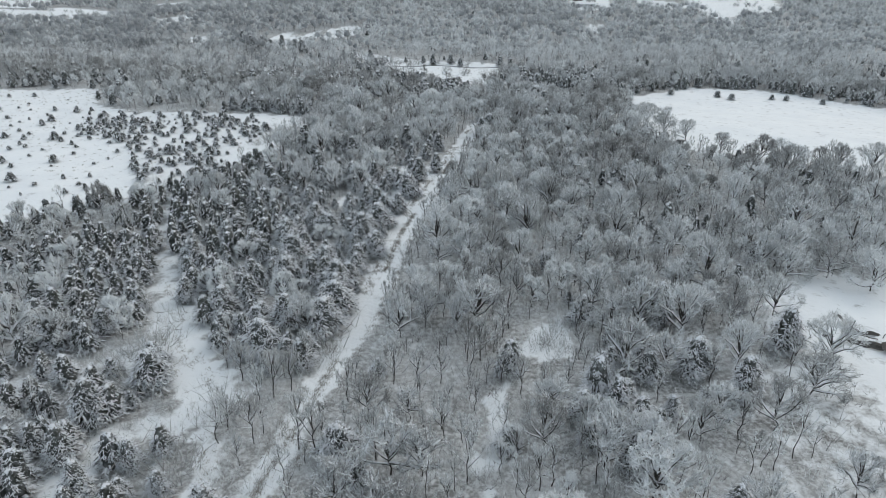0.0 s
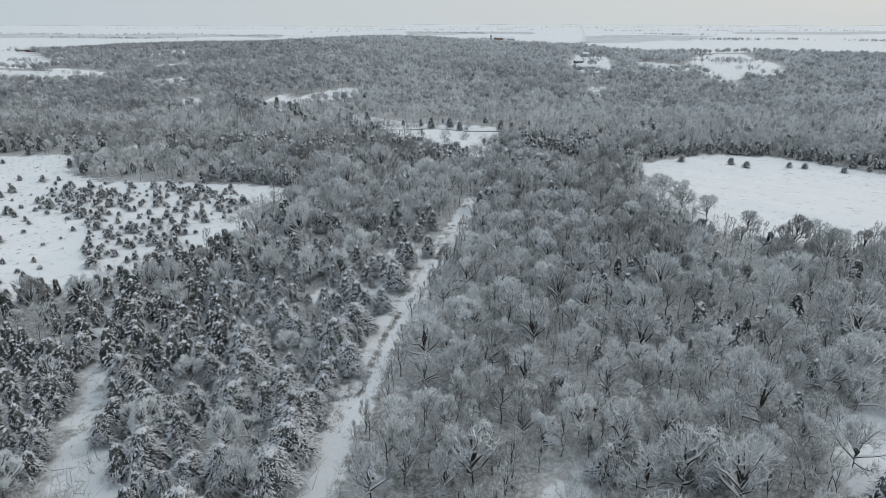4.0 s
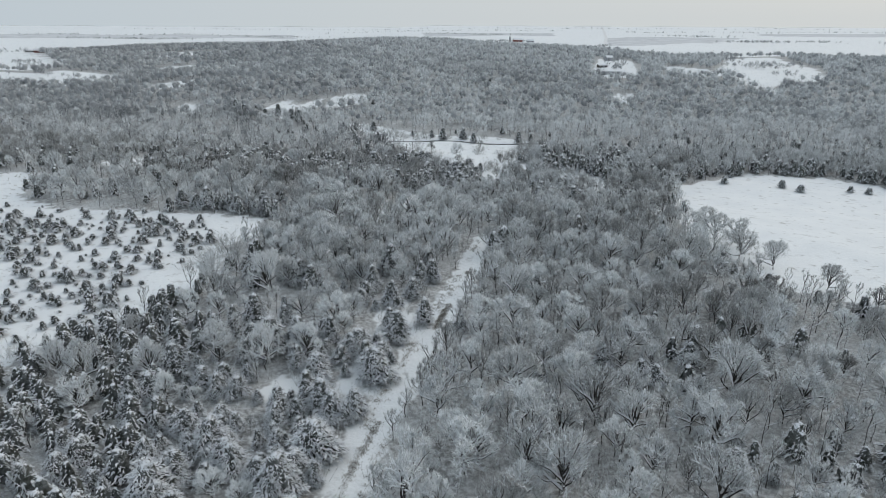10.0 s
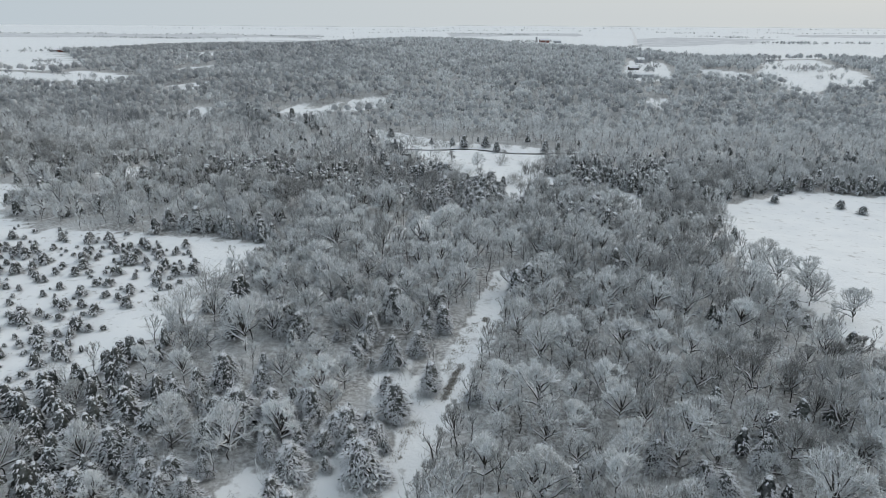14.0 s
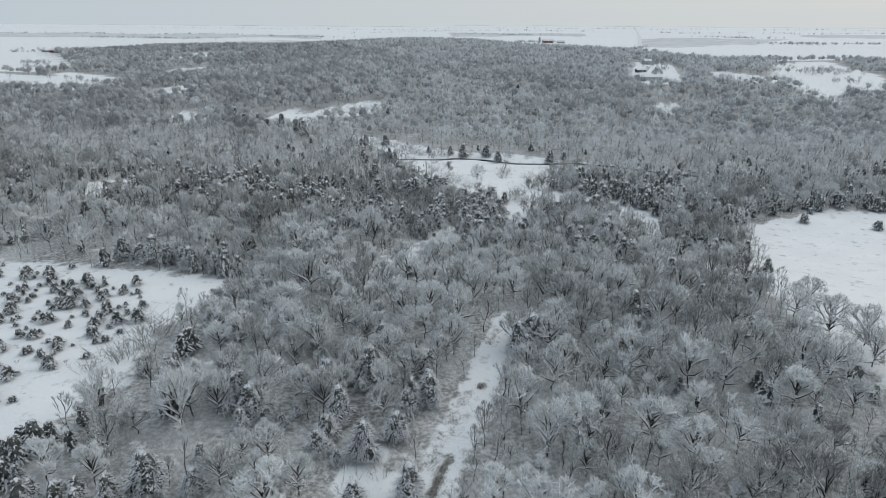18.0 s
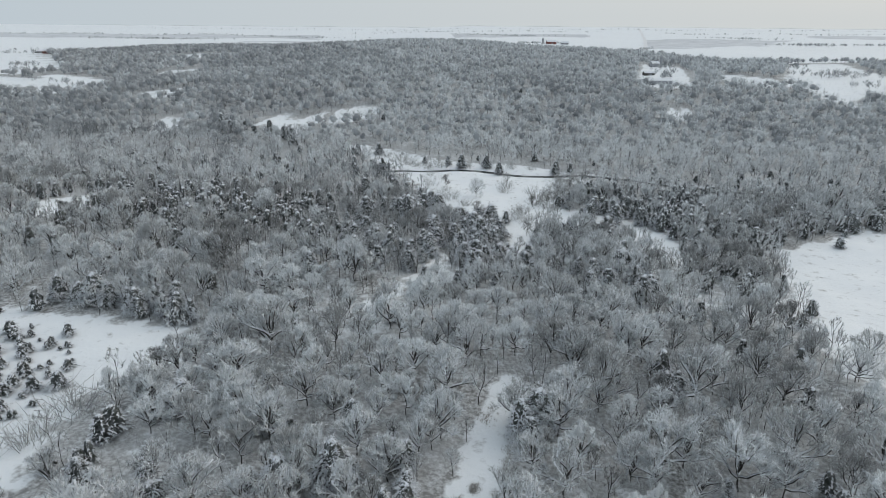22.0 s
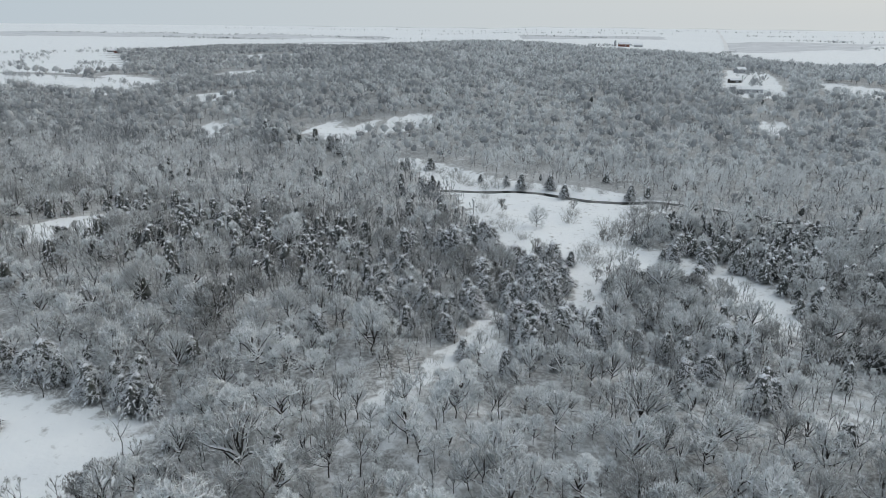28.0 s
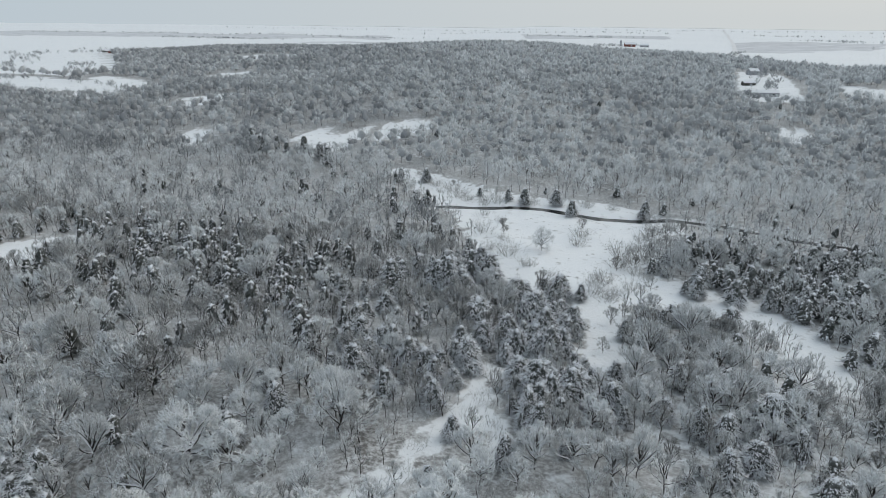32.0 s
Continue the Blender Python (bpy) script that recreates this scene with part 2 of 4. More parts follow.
TRACK = np.array([(-36, 60), (-33, 86), (-27, 115), (-23, 138), (-18, 165), (-14, 203), (-8, 230), (-1, 262), (6, 293), (13, 325), (18, 348)], float)
PATH = np.array([(-40, 60), (-43, 90), (-52, 113), (-61, 126), (-72, 146), (-78, 161), (-85, 180), (-96, 207), (-106, 238)], float)
OPEN = {
    "west_field": [(-420, 470), (-307, 452), (-241, 459), (-214, 400), (-180, 384), (-131, 380), (-79, 375), (-73, 358), (-84, 336), (-80, 300),
                   (-86, 278), (-102, 256), (-112, 236), (-128, 230), (-152, 195), (-190, 175), (-330, 150), (-420, 300)],
    "east_field": [(146, 502), (205, 541), (257, 529), (314, 462), (420, 430), (420, 190), (200, 245), (172, 275), (135, 288), (114, 305),
                   (106, 345), (110, 386), (130, 450)],
    "path_bay": [(-81, 163), (-73, 163), (-60, 140), (-52, 124), (-45, 120), (-43, 110), (-46, 102), (-58, 113), (-66, 127), (-75, 140)],
    "west_bay": [(-79, 122), (-77, 131), (-67, 137), (-66, 126)],
    "west_nook": [(-103, 116), (-93, 122), (-89, 116), (-97, 110)],
    "south_bay": [(-70, 78), (-71, 100), (-60, 104), (-51, 112), (-46, 104), (-50, 98), (-60, 98), (-63, 88)],
    "track_pocket": [(-20, 270), (-11, 287), (-4, 276), (-1, 263), (-6, 254), (-14, 263)],
    "cedar_pocket": [(-44, 231), (-36, 239), (-31, 232), (-34, 224), (-41, 224)],
    "cedar_gap": [(-25, 245), (-18, 244), (-14, 231), (-22, 230)],
    "small_clearing": [(20, 138), (25, 142), (31, 145), (30, 128), (21, 124)],
    "ruin_clearing": [(95, 165), (112, 170), (150, 160), (150, 120), (105, 112), (80, 112), (78, 126), (82, 143)],
    "side_trail": [(11, 117), (14, 117), (12, 100), (7, 82), (4, 82), (9, 100)],
    "meadow": [(-107, 726), (-93, 736), (-65, 720), (-44, 704), (-21, 690), (0, 682), (30, 680), (48, 671), (77, 655), (74, 622), (65, 603), (58, 584), (48, 578), (47, 566),
               (68, 556), (80, 544), (79, 528), (63, 519), (56, 530), (44, 536), (36, 528), (36, 510), (31, 486), (27, 462), (17, 466), (19, 485), (22, 512), (16, 532),
               (4, 536), (-7, 528), (-20, 552), (-30, 586), (-38, 611), (-48, 636), (-72, 676), (-92, 706)],
    "meadow_strip": [(60, 552), (82, 550), (101, 526), (103, 480), (88, 478), (85, 508), (60, 528)],
    "wood_path": [(-30, 388), (-22, 408), (-19, 420), (-15, 432), (-10, 440), (-13, 450), (-8, 464), (2, 474), (4, 470), (-3, 460), (-6, 449), (-2, 436),
                  (2, 422), (-2, 420), (-7, 431), (-12, 426), (-15, 412), (-24, 390)],
    "west_slip": [(-225, 505), (-217, 534), (-206, 557), (-192, 540), (-190, 508), (-200, 490)],
    "pine_gap": [(-202, 800), (-190, 820), (-170, 812), (-150, 838), (-152, 812), (-160, 764), (-178, 756)],
    "upper_gap": [(-147, 836), (-136, 856), (-106, 868), (-104, 846), (-120, 826), (-138, 812)],
    "west_glade": [(-297, 790), (-284, 803), (-266, 768), (-278, 760)],
    "mid_glade": [(-372, 900), (-374, 934), (-346, 963), (-326, 917), (-350, 876)],
    "east_glade": [(183, 868), (187, 897), (212, 901), (203, 866)],
    "north_west_strip": [(-900, 1130), (-620, 1085), (-495, 1022), (-470, 965), (-700, 1020), (-900, 1040)],
    "north_west_field": [(-1500, 1300), (-1400, 2400), (-900, 2300), (-1000, 1650), (-700, 1250), (-680, 1170), (-900, 1160)],
    "north_west_nook": [(-640, 1150), (-560, 1120), (-480, 1075), (-495, 1030), (-600, 1090)],
    "hill_glade": [(-648, 1506), (-602, 1544), (-513, 1515), (-490, 1450), (-604, 1430)],
    "hill_nook": [(-505, 1238), (-460, 1250), (-431, 1189), (-470, 1165)],
    "farm_yard": [(255, 1330), (300, 1320), (262, 1120), (250, 1060), (224, 1046), (192, 1060), (215, 1160)],
    "farm_paddock": [(305, 1070), (312, 1136), (350, 1104), (378, 1052), (350, 1054)],
    "pasture": [(427, 1180), (500, 1380), (600, 1400), (540, 1110), (495, 1010), (425, 995), (390, 915), (385, 1000), (368, 1040), (390, 1110)],
    "plain": [(-900, 2050), (-400, 1960), (-60, 1860), (150, 1720), (300, 1620), (420, 1470), (600, 1420), (900, 1350), (1600, 1300),
              (5200, 1500), (5200, 5200), (-5200, 5200), (-5200, 1500), (-1500, 1500), (-1050, 1700)],
}


# how far a clearing goes on towards the south, behind the trees in front of it
SEEN = {"small_clearing": 9, "side_trail": 9, "cedar_pocket": 9, "cedar_gap": 8, "track_pocket": 9, "path_bay": 3, "wood_path": 4, "ruin_clearing": 10, "west_bay": 3}


def in_front(x, y):
    """Ground before a small clearing, where only low growth stands."""
    o = np.zeros(np.shape(x), bool)
    for name, depth in SEEN.items():
        for back in np.arange(2, depth + 1, 2.5):
            o |= inside(OPEN[name], x + back * 0.1, y + back)
    return o


DEEP = {"pine_gap": 14, "upper_gap": 14, "west_slip": 20, "north_west_strip": 50, "north_west_field": 40, "north_west_nook": 40, "farm_yard": 40,
        "farm_paddock": 36, "hill_glade": 40, "hill_nook": 40, "west_glade": 24, "mid_glade": 24, "east_glade": 24}


def is_open(x, y):
    """Where no trees stand."""
    o = np.zeros(np.shape(x), bool)
    rx = x + 1.3 * np.sin(0.55 * y + 0.3 * x) + 0.8 * np.sin(1.3 * y - 0.7 * x)
    ry = y + 1.6 * np.sin(0.5 * x - 0.25 * y) + 0.9 * np.sin(1.1 * x + 0.8 * y)
    for poly in OPEN.values():
        o |= inside(poly, rx, ry)
    o |= away(TRACK, x, y) < 3.0 + 1.8 * smooth(112, 132, y)
    o |= away(PATH, x, y) < 2.2 + 1.6 * smooth(200, 150, y) * smooth(100, 125, y)
    for name, depth in DEEP.items():
        for back in np.arange(12, depth, 12):
            o |= inside(OPEN[name], x, y + back)
    return o | ((away(STREAM, x, y) < np.where(x < 88, 5, 3.6)) & (x > -62))


STUBBLE = {
    "dark_field": [(400, 1950), (560, 2800), (1150, 2900), (800, 2250)],
    "grey_field": [(-150, 2900), (400, 3000), (420, 3400), (-200, 3300)],
    "far_west_field": [(-2400, 2600), (-700, 2900), (-800, 3300), (-2600, 3100)],
    "far_east_field": [(1300, 3000), (3200, 2900), (3300, 3300), (1400, 3400)],
    "edge_field": [(-900, 2500), (-300, 2400), (-320, 2560), (-920, 2640)],
}


def blob(x, y, cx, cy, rx, ry):
    return np.exp(-((x - cx) / rx) ** 2 - ((y - cy) / ry) ** 2)


def axis(*runs):
    v = [runs[0][0]]
    for stop, step in runs[1:]:
        k = max(1, round((stop - v[-1]) / step))
        v.extend(np.linspace(v[-1], stop, k + 1)[1:])
    return np.array(v)


def mesh_of(name, verts, faces, mats, index=None, smoothed=False):
    """A mesh from arrays of places and of triangles or quads."""
    me = bpy.data.meshes.new(name)
    verts, faces = np.asarray(verts, np.float32), np.asarray(faces, np.int32)
    k = faces.shape[1]
    me.vertices.add(len(verts))
    me.vertices.foreach_set("co", verts.ravel())
    me.loops.add(faces.size)
    me.loops.foreach_set("vertex_index", faces.ravel())
    me.polygons.add(len(faces))
    me.polygons.foreach_set("loop_start", np.arange(0, faces.size, k, dtype=np.int32))
    me.polygons.foreach_set("loop_total", np.full(len(faces), k, np.int32))
    for m in mats:
        me.materials.append(m)
    if index is not None:
        me.polygons.foreach_set("material_index", np.asarray(index, np.int32))
    if smoothed:
        me.polygons.foreach_set("use_smooth", np.ones(len(faces), bool))
    me.update(calc_edges=True)
    return me


def build_ground():
    xs = axis((-5600, 0), (-1500, 200), (-700, 40), (-330, 14), (-64, 4), (36, 2), (330, 4), (700, 14), (1500, 40), (5600, 200))
    ys = axis((-4800, 0), (-200, 400), (60, 40), (760, 4), (1400, 14), (3600, 45), (5300, 170))
    gx, gy = np.meshgrid(xs, ys)
    v = np.stack([gx, gy, terrain(gx, gy)], -1).reshape(-1, 3)
    nx, ny = len(xs), len(ys)
    a = (np.arange(ny - 1)[:, None] * nx + np.arange(nx - 1)).ravel()
    f = np.stack([a, a + 1, a + nx + 1, a + nx], 1)
    c = v[f].mean(1)
    idx = np.zeros(len(f), int)
    for poly in STUBBLE.values():
        idx[inside(poly, c[:, 0], c[:, 1])] = 1
    me = mesh_of("ground", v, f, [M_GROUND, M_STUBBLE], idx, True)
    cover = me.attributes.new("tree_cover", "FLOAT", "POINT")
    cover.data.foreach_set("value", (np.where(is_open(v[:, 0], v[:, 1]), 0.0, 1.0) * smooth(2.6, 6.2, away(TRACK, v[:, 0], v[:, 1]) + 4.0 * smooth(130, 105, v[:, 1])) * (1 - 0.45 * smooth(380, 420, v[:, 1]) * smooth(20, 40, v[:, 0]) * smooth(540, 500, v[:, 1]) * smooth(150, 120, v[:, 0])) * (1 - 0.5 * blob(v[:, 0], v[:, 1], -20, 385, 40, 20)) * (1 - 0.5 * smooth(50, 75, v[:, 0]) * smooth(140, 110, v[:, 1]))).astype(np.float32))
    ob = new("ground", me)
    tagged(ob, "snow covered rolling ground under woods and open fields", "ground", kind="structure")


build_ground()


def ribbon(name, line, width, lift, mat, label, category):
    """A strip that lies along a line of places."""
    pts = []
    for a, b in zip(line[:-1], line[1:]):
        k = max(2, int(np.hypot(*(b - a)) / 4))
        pts.extend(a + (b - a) * t for t in np.linspace(0, 1, k, endpoint=False))
    pts.append(line[-1])
    pts = np.array(pts)
    for _ in range(3):
        pts[1:-1] = (pts[:-2] + 2 * pts[1:-1] + pts[2:]) / 4
    d = np.gradient(pts, axis=0)
    d /= np.linalg.norm(d, axis=1)[:, None]
    side = np.stack([d[:, 1], -d[:, 0]], 1)
    w = width * (1 + 0.18 * np.sin(np.arange(len(pts)) * 0.9))[:, None] / 2
    lr = np.concatenate([pts - side * w, pts + side * w])
    z = np.concatenate([terrain(*pts.T)] * 2) + lift
    n = len(pts)
    i = np.arange(n - 1)
    ob = new(name, mesh_of(name, np.column_stack([lr, z]), np.stack([i, i + n, i + n + 1, i + 1], 1), [mat]))
    return tagged(ob, label, category, kind="structure")


ribbon("stream", STREAM, 6.0, 0.75, M_WATER, "narrow dark open stream between snowy banks", "stream")


def build_road():
    line = np.array([(285, 1500), (298, 1560), (330, 1680), (385, 1921), (571, 2809), (760, 3800), (950, 4800)], float)
    ribbon("road", line, 11, 0.6, M_ROAD, "straight snow covered country road between far fields", "road")
    lane = np.array([(400, 1620), (440, 1560), (455, 1480)], float)
    ribbon("lane", lane, 10, 0.6, M_ROAD, "short snowy farm lane across a field", "road")


build_road()


# ---- plants as soups of triangles ----
class Soup:
    def __init__(self):
        self.v, self.f, self.m, self.n = [], [], [], 0

    def put(self, v, f, m):
        v, f = np.asarray(v, np.float32).reshape(-1, 3), np.asarray(f, np.int32).reshape(-1, 3)
        self.v.append(v)
        self.f.append(f + self.n)
        self.m.append(np.full(len(f), m, np.int32))
        self.n += len(v)

    def slivers(self, a, b, width, rng, m, face=None):
        """Slim tapered twigs from places a to places b, with their broad side to face."""
        a, b = np.atleast_2d(a), np.atleast_2d(b)
        d = b - a
        turn = rng.normal(size=d.shape)
        s = np.cross(d, turn if face is None else face + 0.45 * turn)
        s *= (np.asarray(width) / 2 / (np.linalg.norm(s, axis=1) + 1e-9))[:, None]
        k = len(a)
        self.put(np.concatenate([a - s, a + s, b]), np.stack([np.arange(k), np.arange(k) + k, np.arange(k) + 2 * k], 1), m)

    def strips(self, path, widths, rng, m, face, lift=0.0):
        """Tapering ribbons along bent paths, n x k x 3, with their broad side to face."""
        n, k = path.shape[:2]
        if n == 0:
            return
        d = np.gradient(path, axis=1)
        side = np.cross(d, face + 0.4 * rng.normal(size=(n, 1, 3)))
        side *= (np.asarray(widths) / 2)[..., None] / (np.linalg.norm(side, axis=2, keepdims=True) + 1e-9)
        up = np.array([0, 0, lift])
        v = np.stack([path - side + up, path + side + up], 2).reshape(-1, 3)
        i = (np.arange(n)[:, None] * 2 * k + 2 * np.arange(k - 1)[None]).ravel()
        self.put(v, np.concatenate([np.stack([i, i + 1, i + 3], 1), np.stack([i, i + 3, i + 2], 1)]), m)

    def tube(self, a, b, ra, rb, sides, m):
        a, b = np.asarray(a, float), np.asarray(b, float)
        d = (b - a) / (np.linalg.norm(b - a) + 1e-9)
        u = np.cross(d, (0.3, 0.9, 0.1) if abs(d[1]) < 0.8 else (1, 0, 0))
        u /= np.linalg.norm(u)
        w = np.cross(d, u)
        t = np.arange(sides) * 2 * np.pi / sides
        ring = np.cos(t)[:, None] * u + np.sin(t)[:, None] * w
        i = np.arange(sides)
        j = (i + 1) % sides
        f = np.concatenate([np.stack([i, j, j + sides], 1), np.stack([i, j + sides, i + sides], 1)])
        self.put(np.concatenate([a + ring * ra, b + ring * rb]), f, m)

    def arrays(self):
        return np.concatenate(self.v), np.concatenate(self.f), np.concatenate(self.m)

    def mesh(self, name):
        v, f, m = self.arrays()
        used = np.unique(m)
        return mesh_of(name, v, f, [ALL[k] for k in used], np.searchsorted(used, m))


def unit(d):
    return d / (np.linalg.norm(d, axis=-1, keepdims=True) + 1e-9)


def far_tree(seed, h, r, limbs, forks, widths, mat, low=0.3, rise=0.25, sides=4, fan=0.55, core=0, shade_mat=None, puff=(0.3, 0.52)):
    """A leafless tree seen from afar: trunk, limbs and a crown of coarse twigs."""
    rng = np.random.default_rng(seed)
    wood, crown = Soup(), Soup()
    fork = h * (low + 0.1 * rng.random())
    lean = rng.normal(size=2) * 0.02 * h
    mid, top = np.array([lean[0] * 0.3, lean[1] * 0.3, fork * 0.5]), np.array([lean[0], lean[1], fork])
    r0 = h * 0.011
    wood.tube((0, 0, -0.3), mid, r0, r0 * 0.85, sides, BARK)
    wood.tube(mid, top, r0 * 0.85, r0 * 0.7, sides, BARK)
    centre = np.array([lean[0], lean[1], h * (low + 0.2)])
    radii = np.array([r, r, h - centre[2]])
    k = np.arange(limbs) + 0.5
    sin_el = np.clip(1 - k / limbs * 1.1, -0.1, 1)
    az = k * 2.39996 + rng.normal(size=limbs) * 0.3
    cos_el = np.sqrt(1 - sin_el ** 2)
    out = np.stack([np.cos(az) * cos_el, np.sin(az) * cos_el, sin_el], 1)
    a = mid + (top - mid) * rng.uniform(0.4, 1.0, limbs)[:, None]
    b = centre + out * radii * rng.uniform(0.5, 0.68, limbs)[:, None]
    for p, q in zip(a, b):
        wood.slivers(p, q, [r0], rng, BARK)
    # added solid core: its colour stands for the shade deep in the crown
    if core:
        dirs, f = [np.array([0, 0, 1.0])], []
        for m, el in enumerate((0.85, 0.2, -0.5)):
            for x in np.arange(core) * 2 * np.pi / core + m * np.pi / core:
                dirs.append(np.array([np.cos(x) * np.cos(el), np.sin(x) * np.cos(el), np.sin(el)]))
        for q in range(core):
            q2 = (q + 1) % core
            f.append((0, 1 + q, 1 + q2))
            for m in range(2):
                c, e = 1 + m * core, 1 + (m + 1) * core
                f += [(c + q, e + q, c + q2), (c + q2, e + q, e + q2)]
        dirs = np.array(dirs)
        crown.put(centre + dirs * radii * rng.uniform(*puff, len(dirs))[:, None], f, mat if shade_mat is None else shade_mat)
    length = 0.36 * r
    for level, (count, width) in enumerate(zip(forks, widths)):
        last = level == len(forks) - 1
        n = len(a) * count
        pick = np.repeat(np.arange(len(a)), count)
        t = (rng.uniform(0.55, 1.0, n) if last else rng.uniform(0.4, 1.0, n))[:, None]
        p = a[pick] + (b[pick] - a[pick]) * t
        away_from = unit(p - centre + np.array([0, 0, 0.1 * h]))
        d = unit(unit(b - a)[pick] * (0.3 if last else 0.6) + rng.normal(size=(n, 3)) * (fan * 1.3 if last else fan) + away_from * 0.5 + np.array([0, 0, rise]))
        q = p + d * (length * rng.uniform(0.6, 1.25, n))[:, None]
        rho = np.linalg.norm((q - centre) / radii, axis=1)
        lim = rng.uniform(0.86, 1.02, n)
        q = centre + (q - centre) * np.minimum(1, lim / (rho + 1e-9))[:, None]
        crown.slivers(p, q, width * rng.uniform(0.7, 1.35, n), rng, mat, away_from * 0.5 + np.array([0, 0, 0.6]))
        a, b, length = p, q, length * 0.78
    return wood, crown


def bend_paths(rng, start, way, length, segs, wander, lift):
    """Bent branches that set out from start along way and wander, lifting or drooping as they go."""
    p, d = start, unit(way)
    out = [p]
    for _ in range(segs):
        d = unit(d + rng.normal(size=d.shape) * wander + np.array([0, 0, lift]))
        p = p + d * (length / segs)[:, None]
        out.append(p)
    return np.stack(out, 1)


def shoots(rng, path, count, first, last):
    """Places along the paths where smaller branches leave, and the way the path runs there."""
    n, k = path.shape[:2]
    pick = np.repeat(np.arange(n), count)
    t = np.tile((np.arange(count) + 0.5) / count, n) * (last - first) + first
    t = np.clip(t + rng.normal(size=len(t)) * 0.08, 0.05, 1) * (k - 1)
    i = np.minimum(t.astype(int), k - 2)
    a, b = path[pick, i], path[pick, i + 1]
    return a + (b - a) * (t - i)[:, None], unit(b - a)


def decid(seed, h, r, limbs, counts, widths, mat, low=0.25, upright=0.2, near=True, snow=(0.95, 0.9, 0.72), wander=0.24, puffy=0.6, spray=0.2):
    """A bare broadleaved tree: a trunk, crooked limbs that fork twice more, and twigs in clusters at their ends."""
    rng = np.random.default_rng(seed)
    wood, crown = Soup(), Soup()
    r0 = h * (0.0125 if near else 0.01)
    top_z = h * (low + 0.28 + 0.2 * upright)
    trunk = [np.array([0, 0, -0.4])]
    lean = rng.normal(size=2) * 0.05
    for k in range(1, 5):
        trunk.append(np.array([*(lean * top_z * k / 4 + rng.normal(size=2) * 0.018 * h), top_z * k / 4]))
    trunk = np.array(trunk)
    for k in range(4):
        wood.tube(trunk[k], trunk[k + 1], r0 * (1 - 0.16 * k), r0 * (0.84 - 0.16 * k), 5 if near else 3, BARK)
    centre = np.array([*(lean * top_z), h * (low + 0.3)])
    radii = np.array([r * rng.uniform(0.85, 1.15), r * rng.uniform(0.85, 1.15), h - centre[2]])
    k = (np.arange(limbs) + 0.5) / limbs
    el = np.radians(14 + 70 * k ** (0.95 - 0.45 * upright)) + rng.normal(size=limbs) * 0.12
    az = np.arange(limbs) * 2.39996 + rng.normal(size=limbs) * 0.4 + seed
    z = h * low + (top_z - h * low) * k
    foot = np.stack([np.interp(z, trunk[:, 2], trunk[:, j]) for j in range(3)], 1)
    way = np.stack([np.cos(az) * np.cos(el), np.sin(az) * np.cos(el), np.sin(el)], 1)
    reach = np.hypot(r * np.cos(el), (h - z) * np.sin(el)) * rng.uniform(0.7, 0.98, limbs)

    def hold(path):
        """Keep a branch within a lumpy crown."""
        off = path - centre
        rho = np.linalg.norm(off / radii, axis=-1)
        lump = 0.94 + 0.07 * np.sin(3 * np.arctan2(off[..., 1], off[..., 0]) + seed) + 0.05 * np.sin(9 * off[..., 2] / h + 2 * seed)
        return centre + off * np.minimum(1, lump * rng.uniform(0.78, 1.1, rho.shape) / (rho + 1e-9))[..., None]

    segs = 4 if near else 3
    limb = hold(bend_paths(rng, foot, way, reach, segs, wander * 0.8, 0.05 + 0.12 * upright))
    girth = np.linspace(1, 0.3, segs + 1)
    if near:
        for path in limb:
            for j in range(segs):
                wood.tube(path[j], path[j + 1], widths[0] / 2 * girth[j], widths[0] / 2 * girth[j + 1], 3, BARK)
    else:
        wood.strips(limb, np.tile(widths[0] * girth, (limbs, 1)), rng, BARK, np.array([0.0, 0, 1]))
    up = np.array([0.0, 0, 1])
    some = rng.random(limbs) < snow[0]
    wood.strips(limb[some], np.tile(widths[0] * 1.05 * girth, (int(some.sum()), 1)), rng, LOAD, up, widths[0] * 0.5)
    path, length = limb, 0.5 * r
    for level in (1, 2):
        p, d = shoots(rng, path, counts[level - 1], 0.3, 1.0)
        out = unit(p - centre + np.array([0, 0, 0.12 * h]))
        way = d * 0.6 + rng.normal(size=d.shape) * 0.5 + out * 0.55 + np.array([0, 0, 0.15 + 0.4 * upright])
        segs = (3 if near else 2) if level == 1 else (2 if near else 1)
        path = hold(bend_paths(rng, p, way, length * rng.uniform(0.6, 1.2, len(p)), segs, wander, 0.05 + 0.1 * upright))
        w = widths[level] * rng.uniform(0.75, 1.3, len(p))[:, None] * np.linspace(1, 0.35, segs + 1)
        crown.strips(path, w, rng, mat, (out * 0.5 + up * 0.5)[:, None])
        some = rng.random(len(p)) < snow[level]
        crown.strips(path[some], w[some] * 1.1, rng, LOAD, up, 0.06)
        length *= 0.52
    p, d = shoots(rng, path, counts[2], 0.25, 1.0)
    out = unit(p - centre + np.array([0, 0, 0.1 * h]))
    way = unit(d * 0.5 + rng.normal(size=d.shape) * 0.6 + out * puffy + np.array([0, 0, 0.15 + 0.3 * upright]))
    tip = hold((p + way * (spray * r * rng.uniform(0.6, 1.4, len(p)))[:, None])[:, None])[:, 0]
    crown.slivers(p, tip, widths[3] * rng.uniform(0.7, 1.35, len(p)), rng, mat, out * 0.5 + up * 0.5)
    return wood, crown


